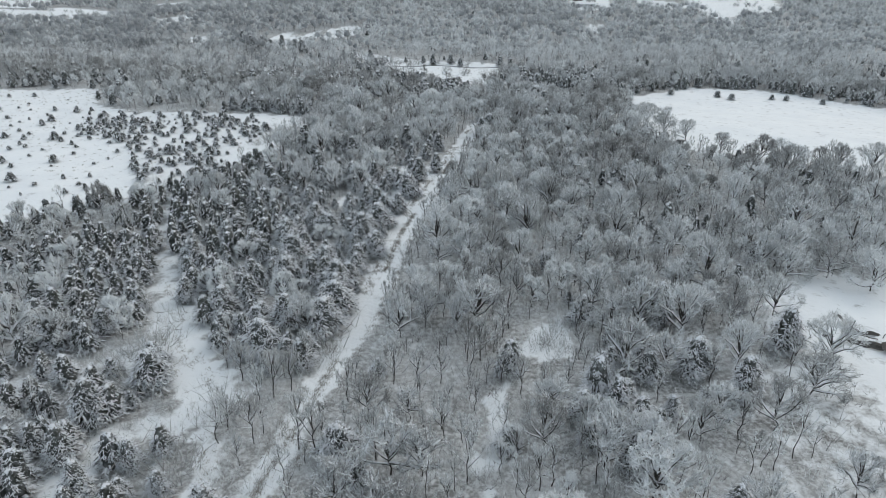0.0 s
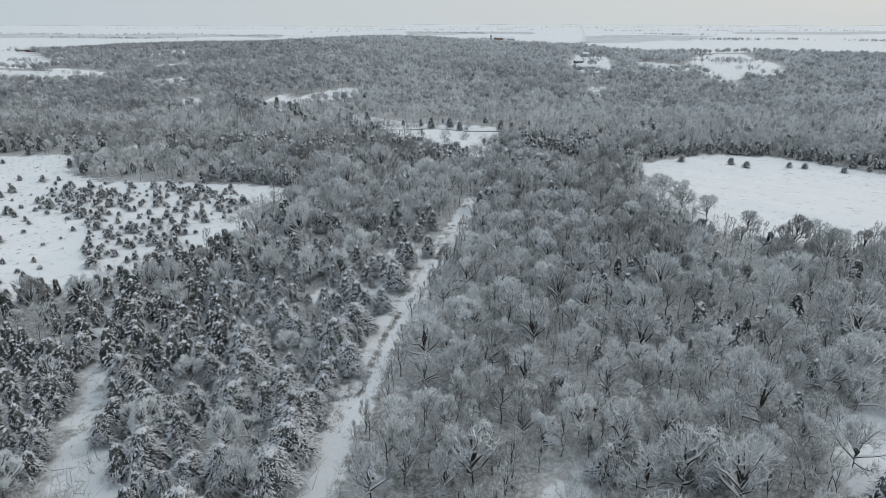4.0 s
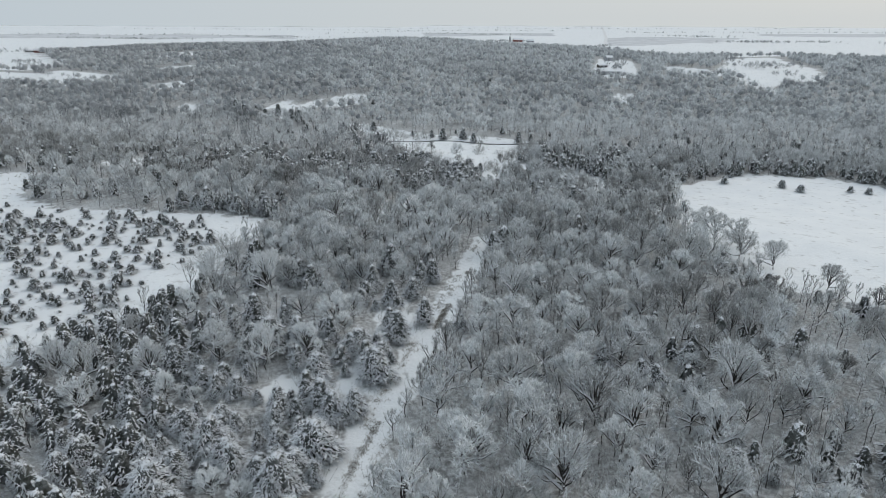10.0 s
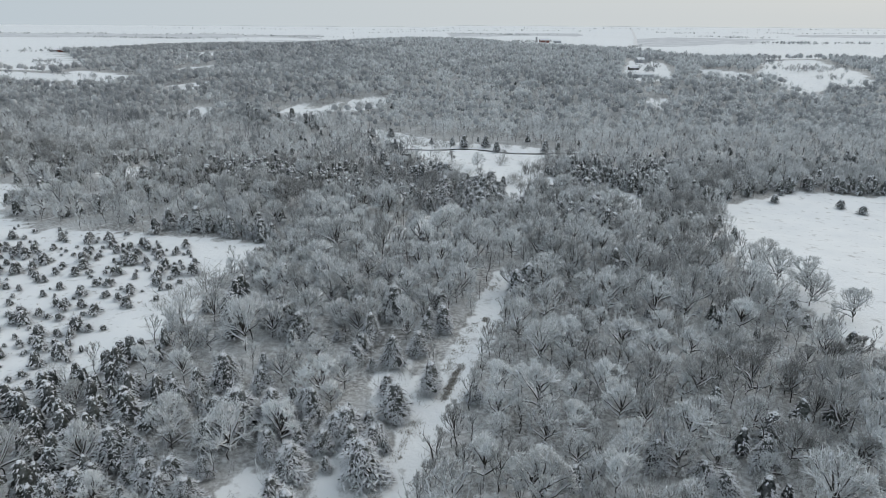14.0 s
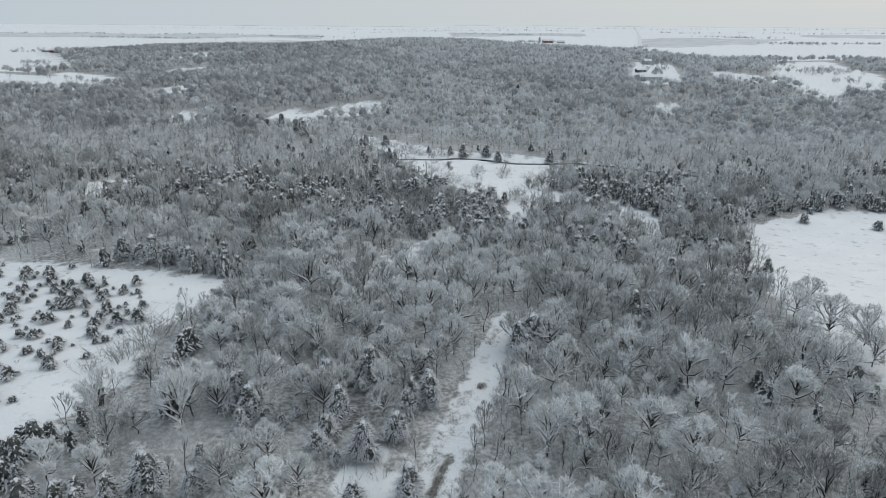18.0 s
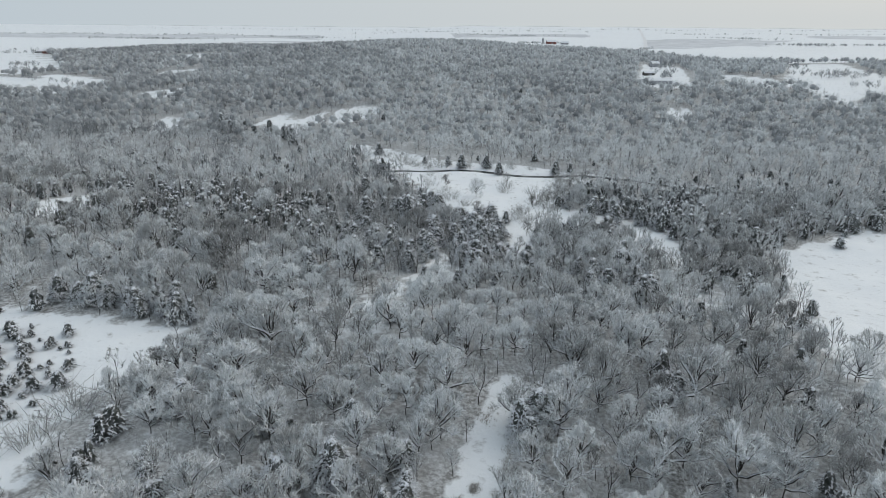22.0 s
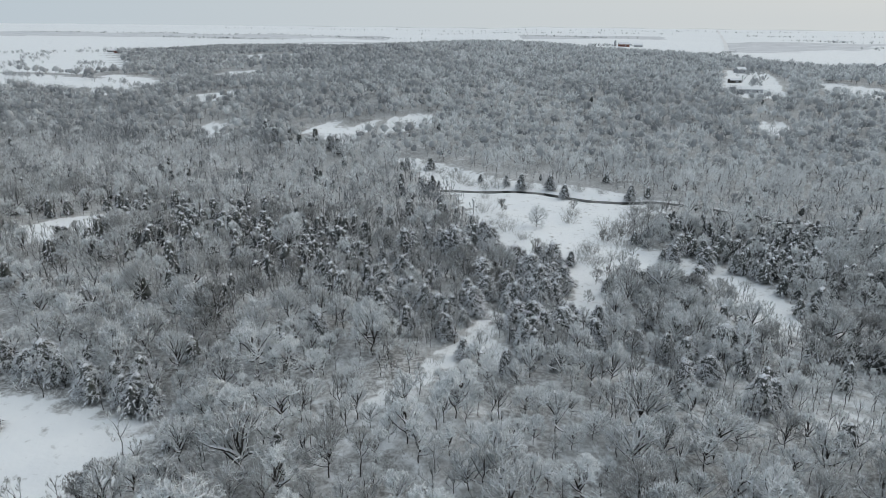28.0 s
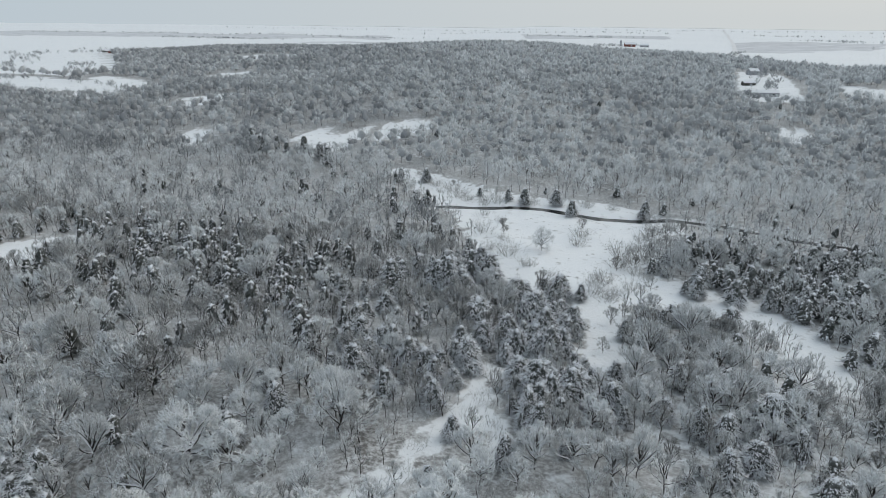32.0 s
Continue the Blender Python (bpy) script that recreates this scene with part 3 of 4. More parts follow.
def cedar(seed, h, r, boughs, side, load, sides=5, flat=0.75, ring=7):
    """A red cedar: a dark inner mass and tier upon tier of drooping boughs with side sprays, many of them under snow."""
    rng = np.random.default_rng(seed)
    wood, crown = Soup(), Soup()
    wood.tube((0, 0, -0.3), (0, 0, h * 0.5), h * 0.02, h * 0.012, sides, BARK)

    def profile(u, ang):
        lump = 1 + 0.13 * np.sin(2 * ang + seed) + 0.11 * np.sin(3 * ang + 7 * u + 2 * seed) + 0.1 * np.sin(5 * ang - 11 * u)
        return r * np.minimum((1.0 - u) ** flat, 0.5 + 2.4 * u) * lump + 0.03 * r

    levels = (0.05, 0.16, 0.3, 0.45, 0.62, 0.8) if ring > 5 else (0.05, 0.22, 0.45, 0.7)
    v, f = [], []
    for m, u in enumerate(levels):
        ang = np.arange(ring) * 2 * np.pi / ring + 0.4 * m
        g = profile(u, ang) * rng.uniform(0.5, 0.8, ring)
        v += list(np.stack([np.cos(ang) * g, np.sin(ang) * g, np.full(ring, h * u)], 1))
    v.append(np.array([0, 0, h * 0.9]))
    for m in range(len(levels)):
        for q in range(ring):
            q2 = (q + 1) % ring
            if m + 1 < len(levels):
                f += [(m * ring + q, m * ring + q2, (m + 1) * ring + q), (m * ring + q2, (m + 1) * ring + q2, (m + 1) * ring + q)]
            else:
                f.append((m * ring + q, m * ring + q2, len(v) - 1))
    crown.put(v, f, CEDAR)

    def leaf(soup, base, tip, width, sag, lift, m):
        """Slim drooping blades from base to tip, folded along the middle."""
        n = len(base)
        if n == 0:
            return
        d = tip - base
        s = unit(np.cross(d, np.array([0, 0, 1.0]) + rng.normal(size=(n, 3)) * 0.25)) * (width / 2)[:, None]
        mid = base + d * 0.55 + np.stack([0 * width, 0 * width, sag], 1)
        up = np.array([0, 0, lift])
        i = np.arange(n)
        drop = np.stack([0 * width, 0 * width, width * 0.22], 1)
        soup.put(np.concatenate([base, mid - s - drop, mid + s - drop, tip]) + up,
                 np.concatenate([np.stack([i, i + n, i + 3 * n], 1), np.stack([i, i + 3 * n, i + 2 * n], 1)]), m)

    n = boughs
    u = 1 - np.sqrt((np.arange(n) + rng.random(n)) / n * 0.96)
    u = np.clip(u + 0.02, 0.03, 0.985)
    tiers = 9.0
    u = np.clip(u + 0.6 / tiers * np.sin(2 * np.pi * tiers * u) / (2 * np.pi) * 1.4, 0.02, 0.99)
    ang = np.arange(n) * 2.39996 + rng.normal(size=n) * 0.3
    g = profile(u, ang) * rng.uniform(0.82, 1.16, n)
    o = np.stack([np.cos(ang), np.sin(ang), np.zeros(n)], 1)
    base = o * (g * 0.22)[:, None] + np.array([0, 0, 1.0]) * (h * u + 0.14 * g)[:, None]
    tip = o * g[:, None] + np.array([0, 0, 1.0]) * (h * u - g * rng.uniform(0.02, 0.3, n) + 0.45 * h * np.maximum(0, u - 0.8))[:, None]
    wide = g * rng.uniform(0.6, 1.0, n) * (1.35 if side > 3 else 1.8) / math.sqrt(n) + 0.05
    sag = 0.1 * g
    leaf(crown, base, tip, wide, sag, 0.0, CEDAR)
    patchy = 0.55 + 0.45 * np.sin(ang * 2 + u * 13 + seed)
    chance = load * patchy * (1 - 0.65 * smooth(0.78, 0.95, u))
    on = rng.random(n) < chance
    leaf(crown, (base + (tip - base) * 0.3)[on], tip[on], wide[on] * rng.uniform(0.65, 1.0, int(on.sum())), sag[on], 0.09, LOAD)
    if side:
        pick = np.repeat(np.arange(n), side)
        t = np.tile((np.arange(side) + 0.7) / side, n) * 0.75 + 0.2
        hand = np.tile(np.where(np.arange(side) % 2 == 0, 1.0, -1.0), n)
        b = base[pick] + (tip - base)[pick] * t[:, None] + np.array([0, 0, 1.0]) * (sag[pick] * 4 * t * (1 - t))[:, None]
        cross = np.stack([-o[pick, 1], o[pick, 0], np.zeros(len(pick))], 1) * hand[:, None]
        ln = (0.16 + 0.34 * g[pick]) * rng.uniform(0.6, 1.2, len(pick)) * (1.15 - 0.5 * t)
        q = b + unit(cross * 0.8 + o[pick] * 0.75 + rng.normal(size=b.shape) * 0.2) * ln[:, None] - np.array([0, 0, 1.0]) * (ln * rng.uniform(0.05, 0.45, len(pick)))[:, None]
        w = ln * rng.uniform(0.16, 0.28, len(pick))
        leaf(crown, b, q, w, 0.06 * ln, 0.0, CEDAR)
        on = rng.random(len(pick)) < chance[pick] * 0.85
        leaf(crown, b[on], q[on], w[on] * rng.uniform(0.7, 1.15, int(on.sum())), 0.06 * ln[on], 0.07, LOAD)
    return wood, crown


def brush(seed, h, r, stems, width, mat):
    """A leafless shrub of many thin stems."""
    rng = np.random.default_rng(seed)
    s = Soup()
    foot = np.column_stack([rng.normal(size=(stems, 2)) * r * 0.45, np.full(stems, -0.1)])
    tip = foot * 1.7 + np.column_stack([rng.normal(size=(stems, 2)) * r * 0.35, h * rng.uniform(0.5, 1.1, stems)])
    s.slivers(foot, tip, width * rng.uniform(0.7, 1.3, stems), rng, mat)
    k = np.repeat(np.arange(stems), 3)
    t = rng.uniform(0.35, 0.95, len(k))[:, None]
    p = foot[k] + (tip[k] - foot[k]) * t
    q = p + rng.normal(size=p.shape) * 0.22 * h + np.array([0, 0, 0.16 * h])
    s.slivers(p, q, width * 0.8 * rng.uniform(0.7, 1.3, len(k)), rng, mat)
    return s


def both(pair):
    s = Soup()
    for part_soup in pair:
        v, f, m = part_soup.arrays()
        s.v.append(v), s.f.append(f + s.n), s.m.append(m)
        s.n += len(v)
    return s


def scatter_mesh(name, batches, label, category):
    """Many plants in one mesh. batches: soup, places, turns, widths, heights."""
    V, F, Mi, lots, at = [], [], [], [], 0
    for soup, xy, ang, sx, sz in batches:
        if len(xy) == 0:
            continue
        v, f, m = soup.arrays()
        c, s = np.cos(ang)[:, None], np.sin(ang)[:, None]
        X = (v[:, 0] * c - v[:, 1] * s) * sx[:, None] + xy[:, :1]
        Y = (v[:, 0] * s + v[:, 1] * c) * sx[:, None] + xy[:, 1:2]
        Z = v[:, 2] * sz[:, None] + terrain(xy[:, 0], xy[:, 1])[:, None]
        V.append(np.stack([X, Y, Z], -1).reshape(-1, 3).astype(np.float32))
        k = len(xy)
        F.append((f[None] + (np.arange(k) * len(v))[:, None, None] + at).reshape(-1, 3))
        Mi.append(np.tile(m, k))
        lots.append(np.repeat(np.abs(np.sin(xy[:, 0] * 12.9 + xy[:, 1] * 78.2) * 437.58) % 1, len(v)))
        at += k * len(v)
    V, F, Mi = np.concatenate(V), np.concatenate(F), np.concatenate(Mi)
    used = np.unique(Mi)
    me = mesh_of(name, V, F, [ALL[k] for k in used], np.searchsorted(used, Mi))
    own = me.attributes.new("tree", "FLOAT", "POINT")
    own.data.foreach_set("value", np.concatenate(lots).astype(np.float32))
    ob = new(name, me)
    return tagged(ob, label, category, kind="stuff")


# ---- where the trees stand ----
RNG = np.random.default_rng(11)


def grid_points(x0, x1, y0, y1, step):
    gx, gy = np.meshgrid(np.arange(x0, x1, step), np.arange(y0, y1, step))
    p = np.stack([gx.ravel(), gy.ravel()], 1)
    return p + RNG.uniform(-0.46, 0.46, p.shape) * step


def in_sight(x, y):
    """The part of the land that the flight looks over."""
    reach = 0.72 * np.hypot(y, 86) + 25
    return (x < reach) & (x > -np.maximum(reach, (y - 300) * 1.02 + 40))


def lumps(x, y, size, seed):
    return 0.5 + 0.25 * (np.sin(x / size + seed) * np.sin(y / size * 1.3 + 2 * seed) + np.sin((x + y) / size * 0.61 + 3 * seed))


def shares(x, y):
    """How much of frosted broadleaf, slender bare tree and cedar grows at a place, and how much is bare."""
    xt, xp = np.interp(y, TRACK[:, 1], TRACK[:, 0]), np.interp(y, PATH[:, 1], PATH[:, 0])
    wa, wb, wc, gap = (np.full(x.shape, v) for v in (0.8, 0.2, 0.05, 0.03))

    def lay(mask, a, b, c, g):
        wa[mask], wb[mask], wc[mask], gap[mask] = a, b, c, g

    lay((y < 310) & (x > xt), 1.15, 0.7, 0.05, 0.02)
    lay((y < 135) & (x > xt), 0.5, 0.85, 0.06, 0.2)
    lay((y < 310) & (x < xt) & (x > xp), 0.2, 0.04, 0.96, 0.0)
    lay((y < 125) & (x < xt) & (x > xp), 0.1, 0.6, 0.15, 0.3)
    lay((y < 250) & (x < xp), 0.36, 0.12, 0.68, 0.05)
    lay((y > 300) & (y < 440) & (x > -120) & (x < 120), 1.1, 0.45, 0.06, 0.03)
    lay((y > 230) & (y < 480) & (x > 70), 0.85, 0.4, 0.08, 0.03)
    lay((y > 265) & (y < 330) & (x < xt) & (x > -80), 0.7, 0.2, 0.3, 0.08)
    lay((y < 125) & (x > 62), 0.3, 0.4, 0.05, 0.3)
    lay((y > 425) & (y < 700) & (x < 20), 0.26, 0.75, 0.1, 0.02)
    lay((y > 425) & (y < 700) & (x < -95), 0.5, 0.5, 0.1, 0.02)
    lay((y > 395) & (y < 650) & (x > 20), 0.6, 0.7, 0.18, 0.1)
    lay((y > 500) & (y < 640) & (x > 62), 0.75, 0.6, 0.3, 0.05)
    lay((y > 700) & (y < 1000), 0.95, 0.1, 0.006, 0.0)
    lay(y > 1000, 1.0, 0.04, 0.003, 0.0)
    grove = (blob(x, y, 37, 110, 12, 14) + blob(x, y, 48, 128, 10, 9) + blob(x, y, 92, 205, 30, 10) + blob(x, y, 0, 470, 22, 20) + blob(x, y, 4, 515, 14, 34)
             + blob(x, y, -20, 545, 18, 30) + blob(x, y, 100, 562, 34, 14) + blob(x, y, 74, 598, 20, 14) + blob(x, y, -95, 505, 45, 24) + blob(x, y, -160, 540, 50, 20)
             + blob(x, y, 62, 240, 14, 12) + blob(x, y, 60, 520, 16, 12) + 0.5 * blob(x, y, -60, 660, 40, 20) + blob(x, y, -24, 452, 15, 14) + blob(x, y, 12, 488, 14, 18) + blob(x, y, 15, 446, 14, 14)
             + blob(x, y, 4, 415, 13, 9) + blob(x, y, 112, 540, 16, 16) + blob(x, y, 30, 464, 8, 8) + 0.8 * blob(x, y, -165, 490, 22, 12))
    grove = np.minimum(grove, 1)
    wc += (0.75 - 0.25 * smooth(430, 470, y)) * grove
    wa *= (1 - 0.6 * grove) * (0.75 + 0.5 * lumps(x, y, 23, 1.7))
    wb *= 1 - 0.8 * grove
    return wa, wb, wc, gap


def rime_share(x, y):
    """How many of the broadleaved trees are small ones white with rime."""
    xt = np.interp(y, TRACK[:, 1], TRACK[:, 0])
    white = sum(blob(x, y, *b) for b in ((-35, 385, 30, 12), (-10, 392, 25, 14), (10, 384, 16, 14), (-50, 405, 14, 10), (-55, 378, 14, 8), (-22, 364, 12, 9), (75, 420, 20, 14), (50, 405, 12, 10),
                                         (-66, 313, 14, 10), (-60, 265, 10, 20), (-30, 250, 10, 14), (-70, 212, 8, 8), (-185, 424, 42, 14), (-14, 341, 14, 8)))
    return np.where(y > 700, 0.0, 0.1 + 0.85 * np.minimum(1, 1.3 * white) + 0.2 * smooth(380, 440, y) * smooth(-10, -60, x) + 0.35 * (x < xt) * smooth(260, 200, y) + 0.4 * (x > xt) * smooth(75, 50, x) * smooth(300, 270, y) * smooth(140, 165, y))


def dull_share(x, y):
    """How many of the broadleaved trees are brown and hardly frosted, or, past y = 700, of the darker grey."""
    east = smooth(45, 75, x) * smooth(195, 235, y) * smooth(560, 480, y)
    thicket = (0.45 + 0.55 * smooth(-120, -80, x)) * smooth(25, 5, x) * smooth(415, 440, y) * smooth(700, 640, y)
    south = smooth(40, 70, x) * smooth(170, 140, y)
    # greyer to the west: the sunward haze of the east put into tree colour
    far = 0.1 + 0.8 * smooth(-90, -260, x + 0.1 * (y - 700)) * (0.55 + 0.9 * lumps(x, y, 110, 0.7)) + 0.4 * smooth(0.55, 0.75, lumps(x, y, 90, 2.2))
    return np.where(y > 700, far, 0.1 + np.maximum(0.55 * east, 0.7 * thicket) + 0.3 * south)


def crowded(p, others, room):
    """Which of the places p lie closer than room to one of the others."""
    cells = {}
    for q in others:
        cells.setdefault((int(q[0] // room), int(q[1] // room)), []).append(q)
    out = np.zeros(len(p), bool)
    for k, (x, y) in enumerate(p):
        i, j = int(x // room), int(y // room)
        out[k] = any((x - q[0]) ** 2 + (y - q[1]) ** 2 < room * room for a in (-1, 0, 1) for b in (-1, 0, 1) for q in cells.get((i + a, j + b), ()))
    return out


def plant(x0, x1, y0, y1, wide, close, room):
    """Places for broad crowns on a wide grid, and for slim trees and cedars between them."""
    p = grid_points(x0, x1, y0, y1, wide)
    p = p[~is_open(p[:, 0], p[:, 1]) & ~in_front(p[:, 0], p[:, 1]) & in_sight(p[:, 0], p[:, 1]) & (away(TRACK, p[:, 0], p[:, 1]) > 9)]
    wa, wb, wc, gap = shares(p[:, 0], p[:, 1])
    broad = p[RNG.random(len(p)) < wa * (1 - 0.5 * gap)]
    for a in np.arange(6) * math.pi / 3:
        qx, qy = broad[:, 0] + 4.7 * math.cos(a), broad[:, 1] + 4.7 * math.sin(a)
        broad = broad[~is_open(qx, qy)]
    q = grid_points(x0, x1, y0, y1, close)
    q = q[~is_open(q[:, 0], q[:, 1]) & in_sight(q[:, 0], q[:, 1])]
    wa, wb, wc, gap = shares(q[:, 0], q[:, 1])
    u = RNG.random(len(q))
    keep = (u < (wb + wc) * (1 - gap) * np.where(in_front(q[:, 0], q[:, 1]), 0.25, 1.0)) & ~crowded(q, broad, room)
    slim = RNG.random(len(q)) * (wb + wc) < wb
    q, slim = q[keep], slim[keep]
    lit = RNG.random(len(broad)) < rime_share(broad[:, 0], broad[:, 1])
    brown = ~lit & (RNG.random(len(broad)) < dull_share(broad[:, 0], broad[:, 1]))
    return {0: broad[~lit & ~brown], 1: q[slim], 2: q[~slim], 3: broad[lit], 4: broad[brown]}


def by_nearness(p):
    d = np.hypot(np.maximum(0, np.abs(p[:, 0] - 2) - 35), 0.35 * np.maximum(0, np.abs(p[:, 1] - 300) - 190)) + RNG.random(len(p)) * 30
    return p[np.argsort(d)]


near = {k: by_nearness(p) for k, p in plant(-400, 360, 70, 590, 8.6, 4.6, 3.8).items()}


def sizes(n, lo=0.72, hi=1.22):
    t = RNG.uniform(lo, hi, n)
    return RNG.uniform(0, 2 * np.pi, n), t * RNG.uniform(0.88, 1.12, n), t


# ---- trees that stand near the flight, each a thing of its own ----
def thing(name, soups, names, label, category, group):
    base = new(name)
    base.empty_display_size = 0.5
    for soup, part_name in zip(soups, names):
        ob = new(part_name, soup.mesh(part_name))
        ob.parent = base
    return tagged(base, label, category, group)


def stand(base_list, places, lo, hi, first=0, grow=None):
    """Stand copies of the given trees at places."""
    ang, sx, sz = sizes(len(places), lo, hi)
    if grow is not None:
        sx, sz = sx * grow(places), sz * grow(places)
    z = terrain(places[:, 0], places[:, 1])
    used = set()
    for k, (x, y) in enumerate(places):
        base = base_list[(k + first) % len(base_list)]
        m = pose(x, y, z[k], 0, 0, math.degrees(ang[k])) @ Matrix.Diagonal((sx[k], sx[k], sz[k], 1))
        if base in used:
            copy_thing(base, m)
        else:
            used.add(base)
            base.matrix_basis = m


KINDS = {
    0: [thing("broadleaf_tree", decid(k, 12.6, 5.8 + 0.5 * (k % 3), 10, (6, 5, 7), (0.5, 0.31, 0.17, 0.075), FROST, 0.16, 0.15), ("trunk", "crown"),
              "bare broadleaf tree with snow along its crooked limbs and frosted twigs", "tree", "frosted broadleaf trees") for k in range(1, 7)],
    1: [thing("slender_tree", decid(k, 10.6, 2.9, 8, (5, 4, 5), (0.2, 0.14, 0.09, 0.065), BARE, 0.26, 0.7, True, (0.5, 0.3, 0.12), 0.2), ("trunk", "crown"),
              "slender leafless grey tree with thinly frosted upright twigs", "tree", "slender bare trees") for k in range(21, 26)],
    2: [thing("cedar_tree", cedar(k, 7.8, 3.1, 210, 5, 0.64, 5, 0.66, 9), ("trunk", "crown"),
              "dark green cedar tree with snow lying on its boughs", "cedar", "snow laden cedars") for k in range(41, 46)],
    3: [thing("rimed_tree", decid(k, 9.8, 4.0 + 0.4 * (k % 3), 10, (5, 5, 8), (0.36, 0.24, 0.15, 0.1), RIME, 0.18, 0.35, True, (0.8, 0.6, 0.3), 0.24, 0.8), ("trunk", "crown"),
              "small bare tree thickly whitened with rime over its rounded crown", "tree", "white rimed trees") for k in range(31, 35)],
    4: [thing("dull_tree", decid(k, 11.8, 5.0 + 0.4 * (k % 3), 10, (6, 5, 7), (0.4, 0.25, 0.13, 0.075), DULL, 0.18, 0.2, True, (0.8, 0.6, 0.25)), ("trunk", "crown"),
              "leafless brown grey broadleaf tree with little frost on it", "tree", "dull bare trees") for k in range(11, 16)],
}
MORE = {1: [thing("thicket_tree", decid(k, 10.2, 2.8, 8, (5, 4, 5), (0.2, 0.14, 0.09, 0.065), DULL, 0.26, 0.7, True, (0.4, 0.2, 0.08), 0.2), ("trunk", "crown"),
                 "thin brown leafless tree crowded in a thicket", "tree", "thicket trees") for k in range(26, 30)],
        2: [thing("bushy_cedar", cedar(k, 7.0, 3.3, 210, 5, 0.62, 5, 0.66, 9), ("trunk", "crown"),
                  "broad bushy cedar with snow caked on its drooping boughs", "cedar", "bushy cedars") for k in range(46, 50)]}
THINGS = 290
LOD1 = {0: [both(decid(k, 12.6, 6.2, 9, (5, 4, 5), (0.5, 0.34, 0.21, 0.13), FROST, 0.16, 0.15, False, (0.9, 0.5, 0.15), spray=0.24)) for k in range(61, 66)],
        1: [both(decid(k, 10.6, 2.9, 6, (3, 3, 3), (0.16, 0.12, 0.12, 0.13), BARE, 0.26, 0.7, False, (0.5, 0.25, 0.1), 0.2, spray=0.24)) for k in range(71, 75)],
        2: [both(cedar(k, 7.6, 3.1, 66, 2, 0.85, 3, 0.64, 6)) for k in range(81, 85)],
        3: [both(decid(k, 9.8, 4.2, 8, (5, 4, 5), (0.2, 0.14, 0.13, 0.13), RIME, 0.18, 0.35, False, (0.8, 0.5, 0.2), 0.24, 0.8, 0.24)) for k in range(66, 70)],
        4: [both(decid(k, 11.8, 5.4, 9, (5, 4, 4), (0.24, 0.15, 0.13, 0.13), DULL, 0.18, 0.2, False, (0.4, 0.2, 0.08), spray=0.24)) for k in range(76, 79)]}
DULL1 = [both(decid(k, 10.2, 2.8, 6, (3, 3, 3), (0.16, 0.12, 0.12, 0.13), DULL, 0.26, 0.7, False, (0.3, 0.15, 0.05), 0.2, spray=0.24)) for k in range(176, 179)]
CEDAR1 = [both(cedar(k, 7.6, 3.0, 120, 3, 0.85, 3, 0.62, 7)) for k in range(86, 88)]
rest = []
for kind, bases in KINDS.items():
    grow = (lambda p: 1 + 0.25 * smooth(400, 450, p[:, 1])) if kind == 2 else None
    first, later = near[kind][:THINGS], near[kind][THINGS:]
    if kind in MORE:
        # the two forms stand mixed, or by their own ground
        both_forms = near[kind][:2 * THINGS]
        brown = np.argsort(RNG.random(len(both_forms)) - (1.2 * dull_share(both_forms[:, 0], both_forms[:, 1]) if kind == 1 else 0))
        stand(MORE[kind], both_forms[brown[:THINGS]], 0.65, 1.2, 0, grow)
        first, later = both_forms[brown[THINGS:]], near[kind][2 * THINGS:]
    stand(bases, first, 0.6 if kind == 2 else 0.72, 1.2, 0, grow)
    thicket = (later[:, 1] > 425) & (later[:, 0] < 20) & (RNG.random(len(later)) < 0.85) if kind == 1 else np.zeros(len(later), bool)
    for k, soup in enumerate(DULL1 if kind == 1 else ()):
        xy = later[thicket][k::3]
        rest.append((soup, xy, *sizes(len(xy))))
    if kind == 2:
        close = later[:, 1] < 180
        for k, soup in enumerate(CEDAR1):
            xy = later[close][k::2]
            rest.append((soup, xy, *sizes(len(xy))))
        thicket = close
    for k, soup in enumerate(LOD1[kind]):
        xy = later[~thicket][k::len(LOD1[kind])]
        ang, sx, sz = sizes(len(xy))
        more = grow(xy) if grow else 1.0
        rest.append((soup, xy, ang, sx * more, sz * more))
scatter_mesh("woodland", rest, "mixed winter woodland of frosted trees and snowy cedars", "woods")


# ---- woods further off ----
def woods(name, places, soups, lo, hi, label):
    batch = []
    for kind, kinds in soups.items():
        here = np.concatenate([places[0], places[3]]) if kind == 0 else places[kind]
        for k, soup in enumerate(kinds):
            xy = here[k::len(kinds)]
            batch.append((soup, xy, *sizes(len(xy), lo, hi)))
    scatter_mesh(name, batch, label, "woods")


SLIM = [both(far_tree(k, 11.0, 3.0, 6, (3, 4), (0.32, 0.28), GREY, 0.3, 0.4, 3, 0.45)) for k in range(111, 115)]
DARK = [both(cedar(k, 7.8, 2.9, 34, 0, 0.9, 3, 0.65, 4)) for k in range(121, 125)]


def valley_tree(k, mat):
    return both(decid(k, 14.0, 6.0, 8, (3, 3, 4), (0.3, 0.24, 0.22, 0.24), mat, 0.22, 0.15, False, (0.4, 0.2, 0.05), spray=0.3))


# hill and ridge crowns get a grey core as painted inner shade
def hill_tree(k, mat):
    return both(far_tree(k, 13.6, 6.2 + 0.4 * (k % 3), 9, (3, 5), (0.36, 0.3), mat, 0.24, 0.12, sides=3, core=6, shade_mat=GREY, puff=(0.24, 0.54)))


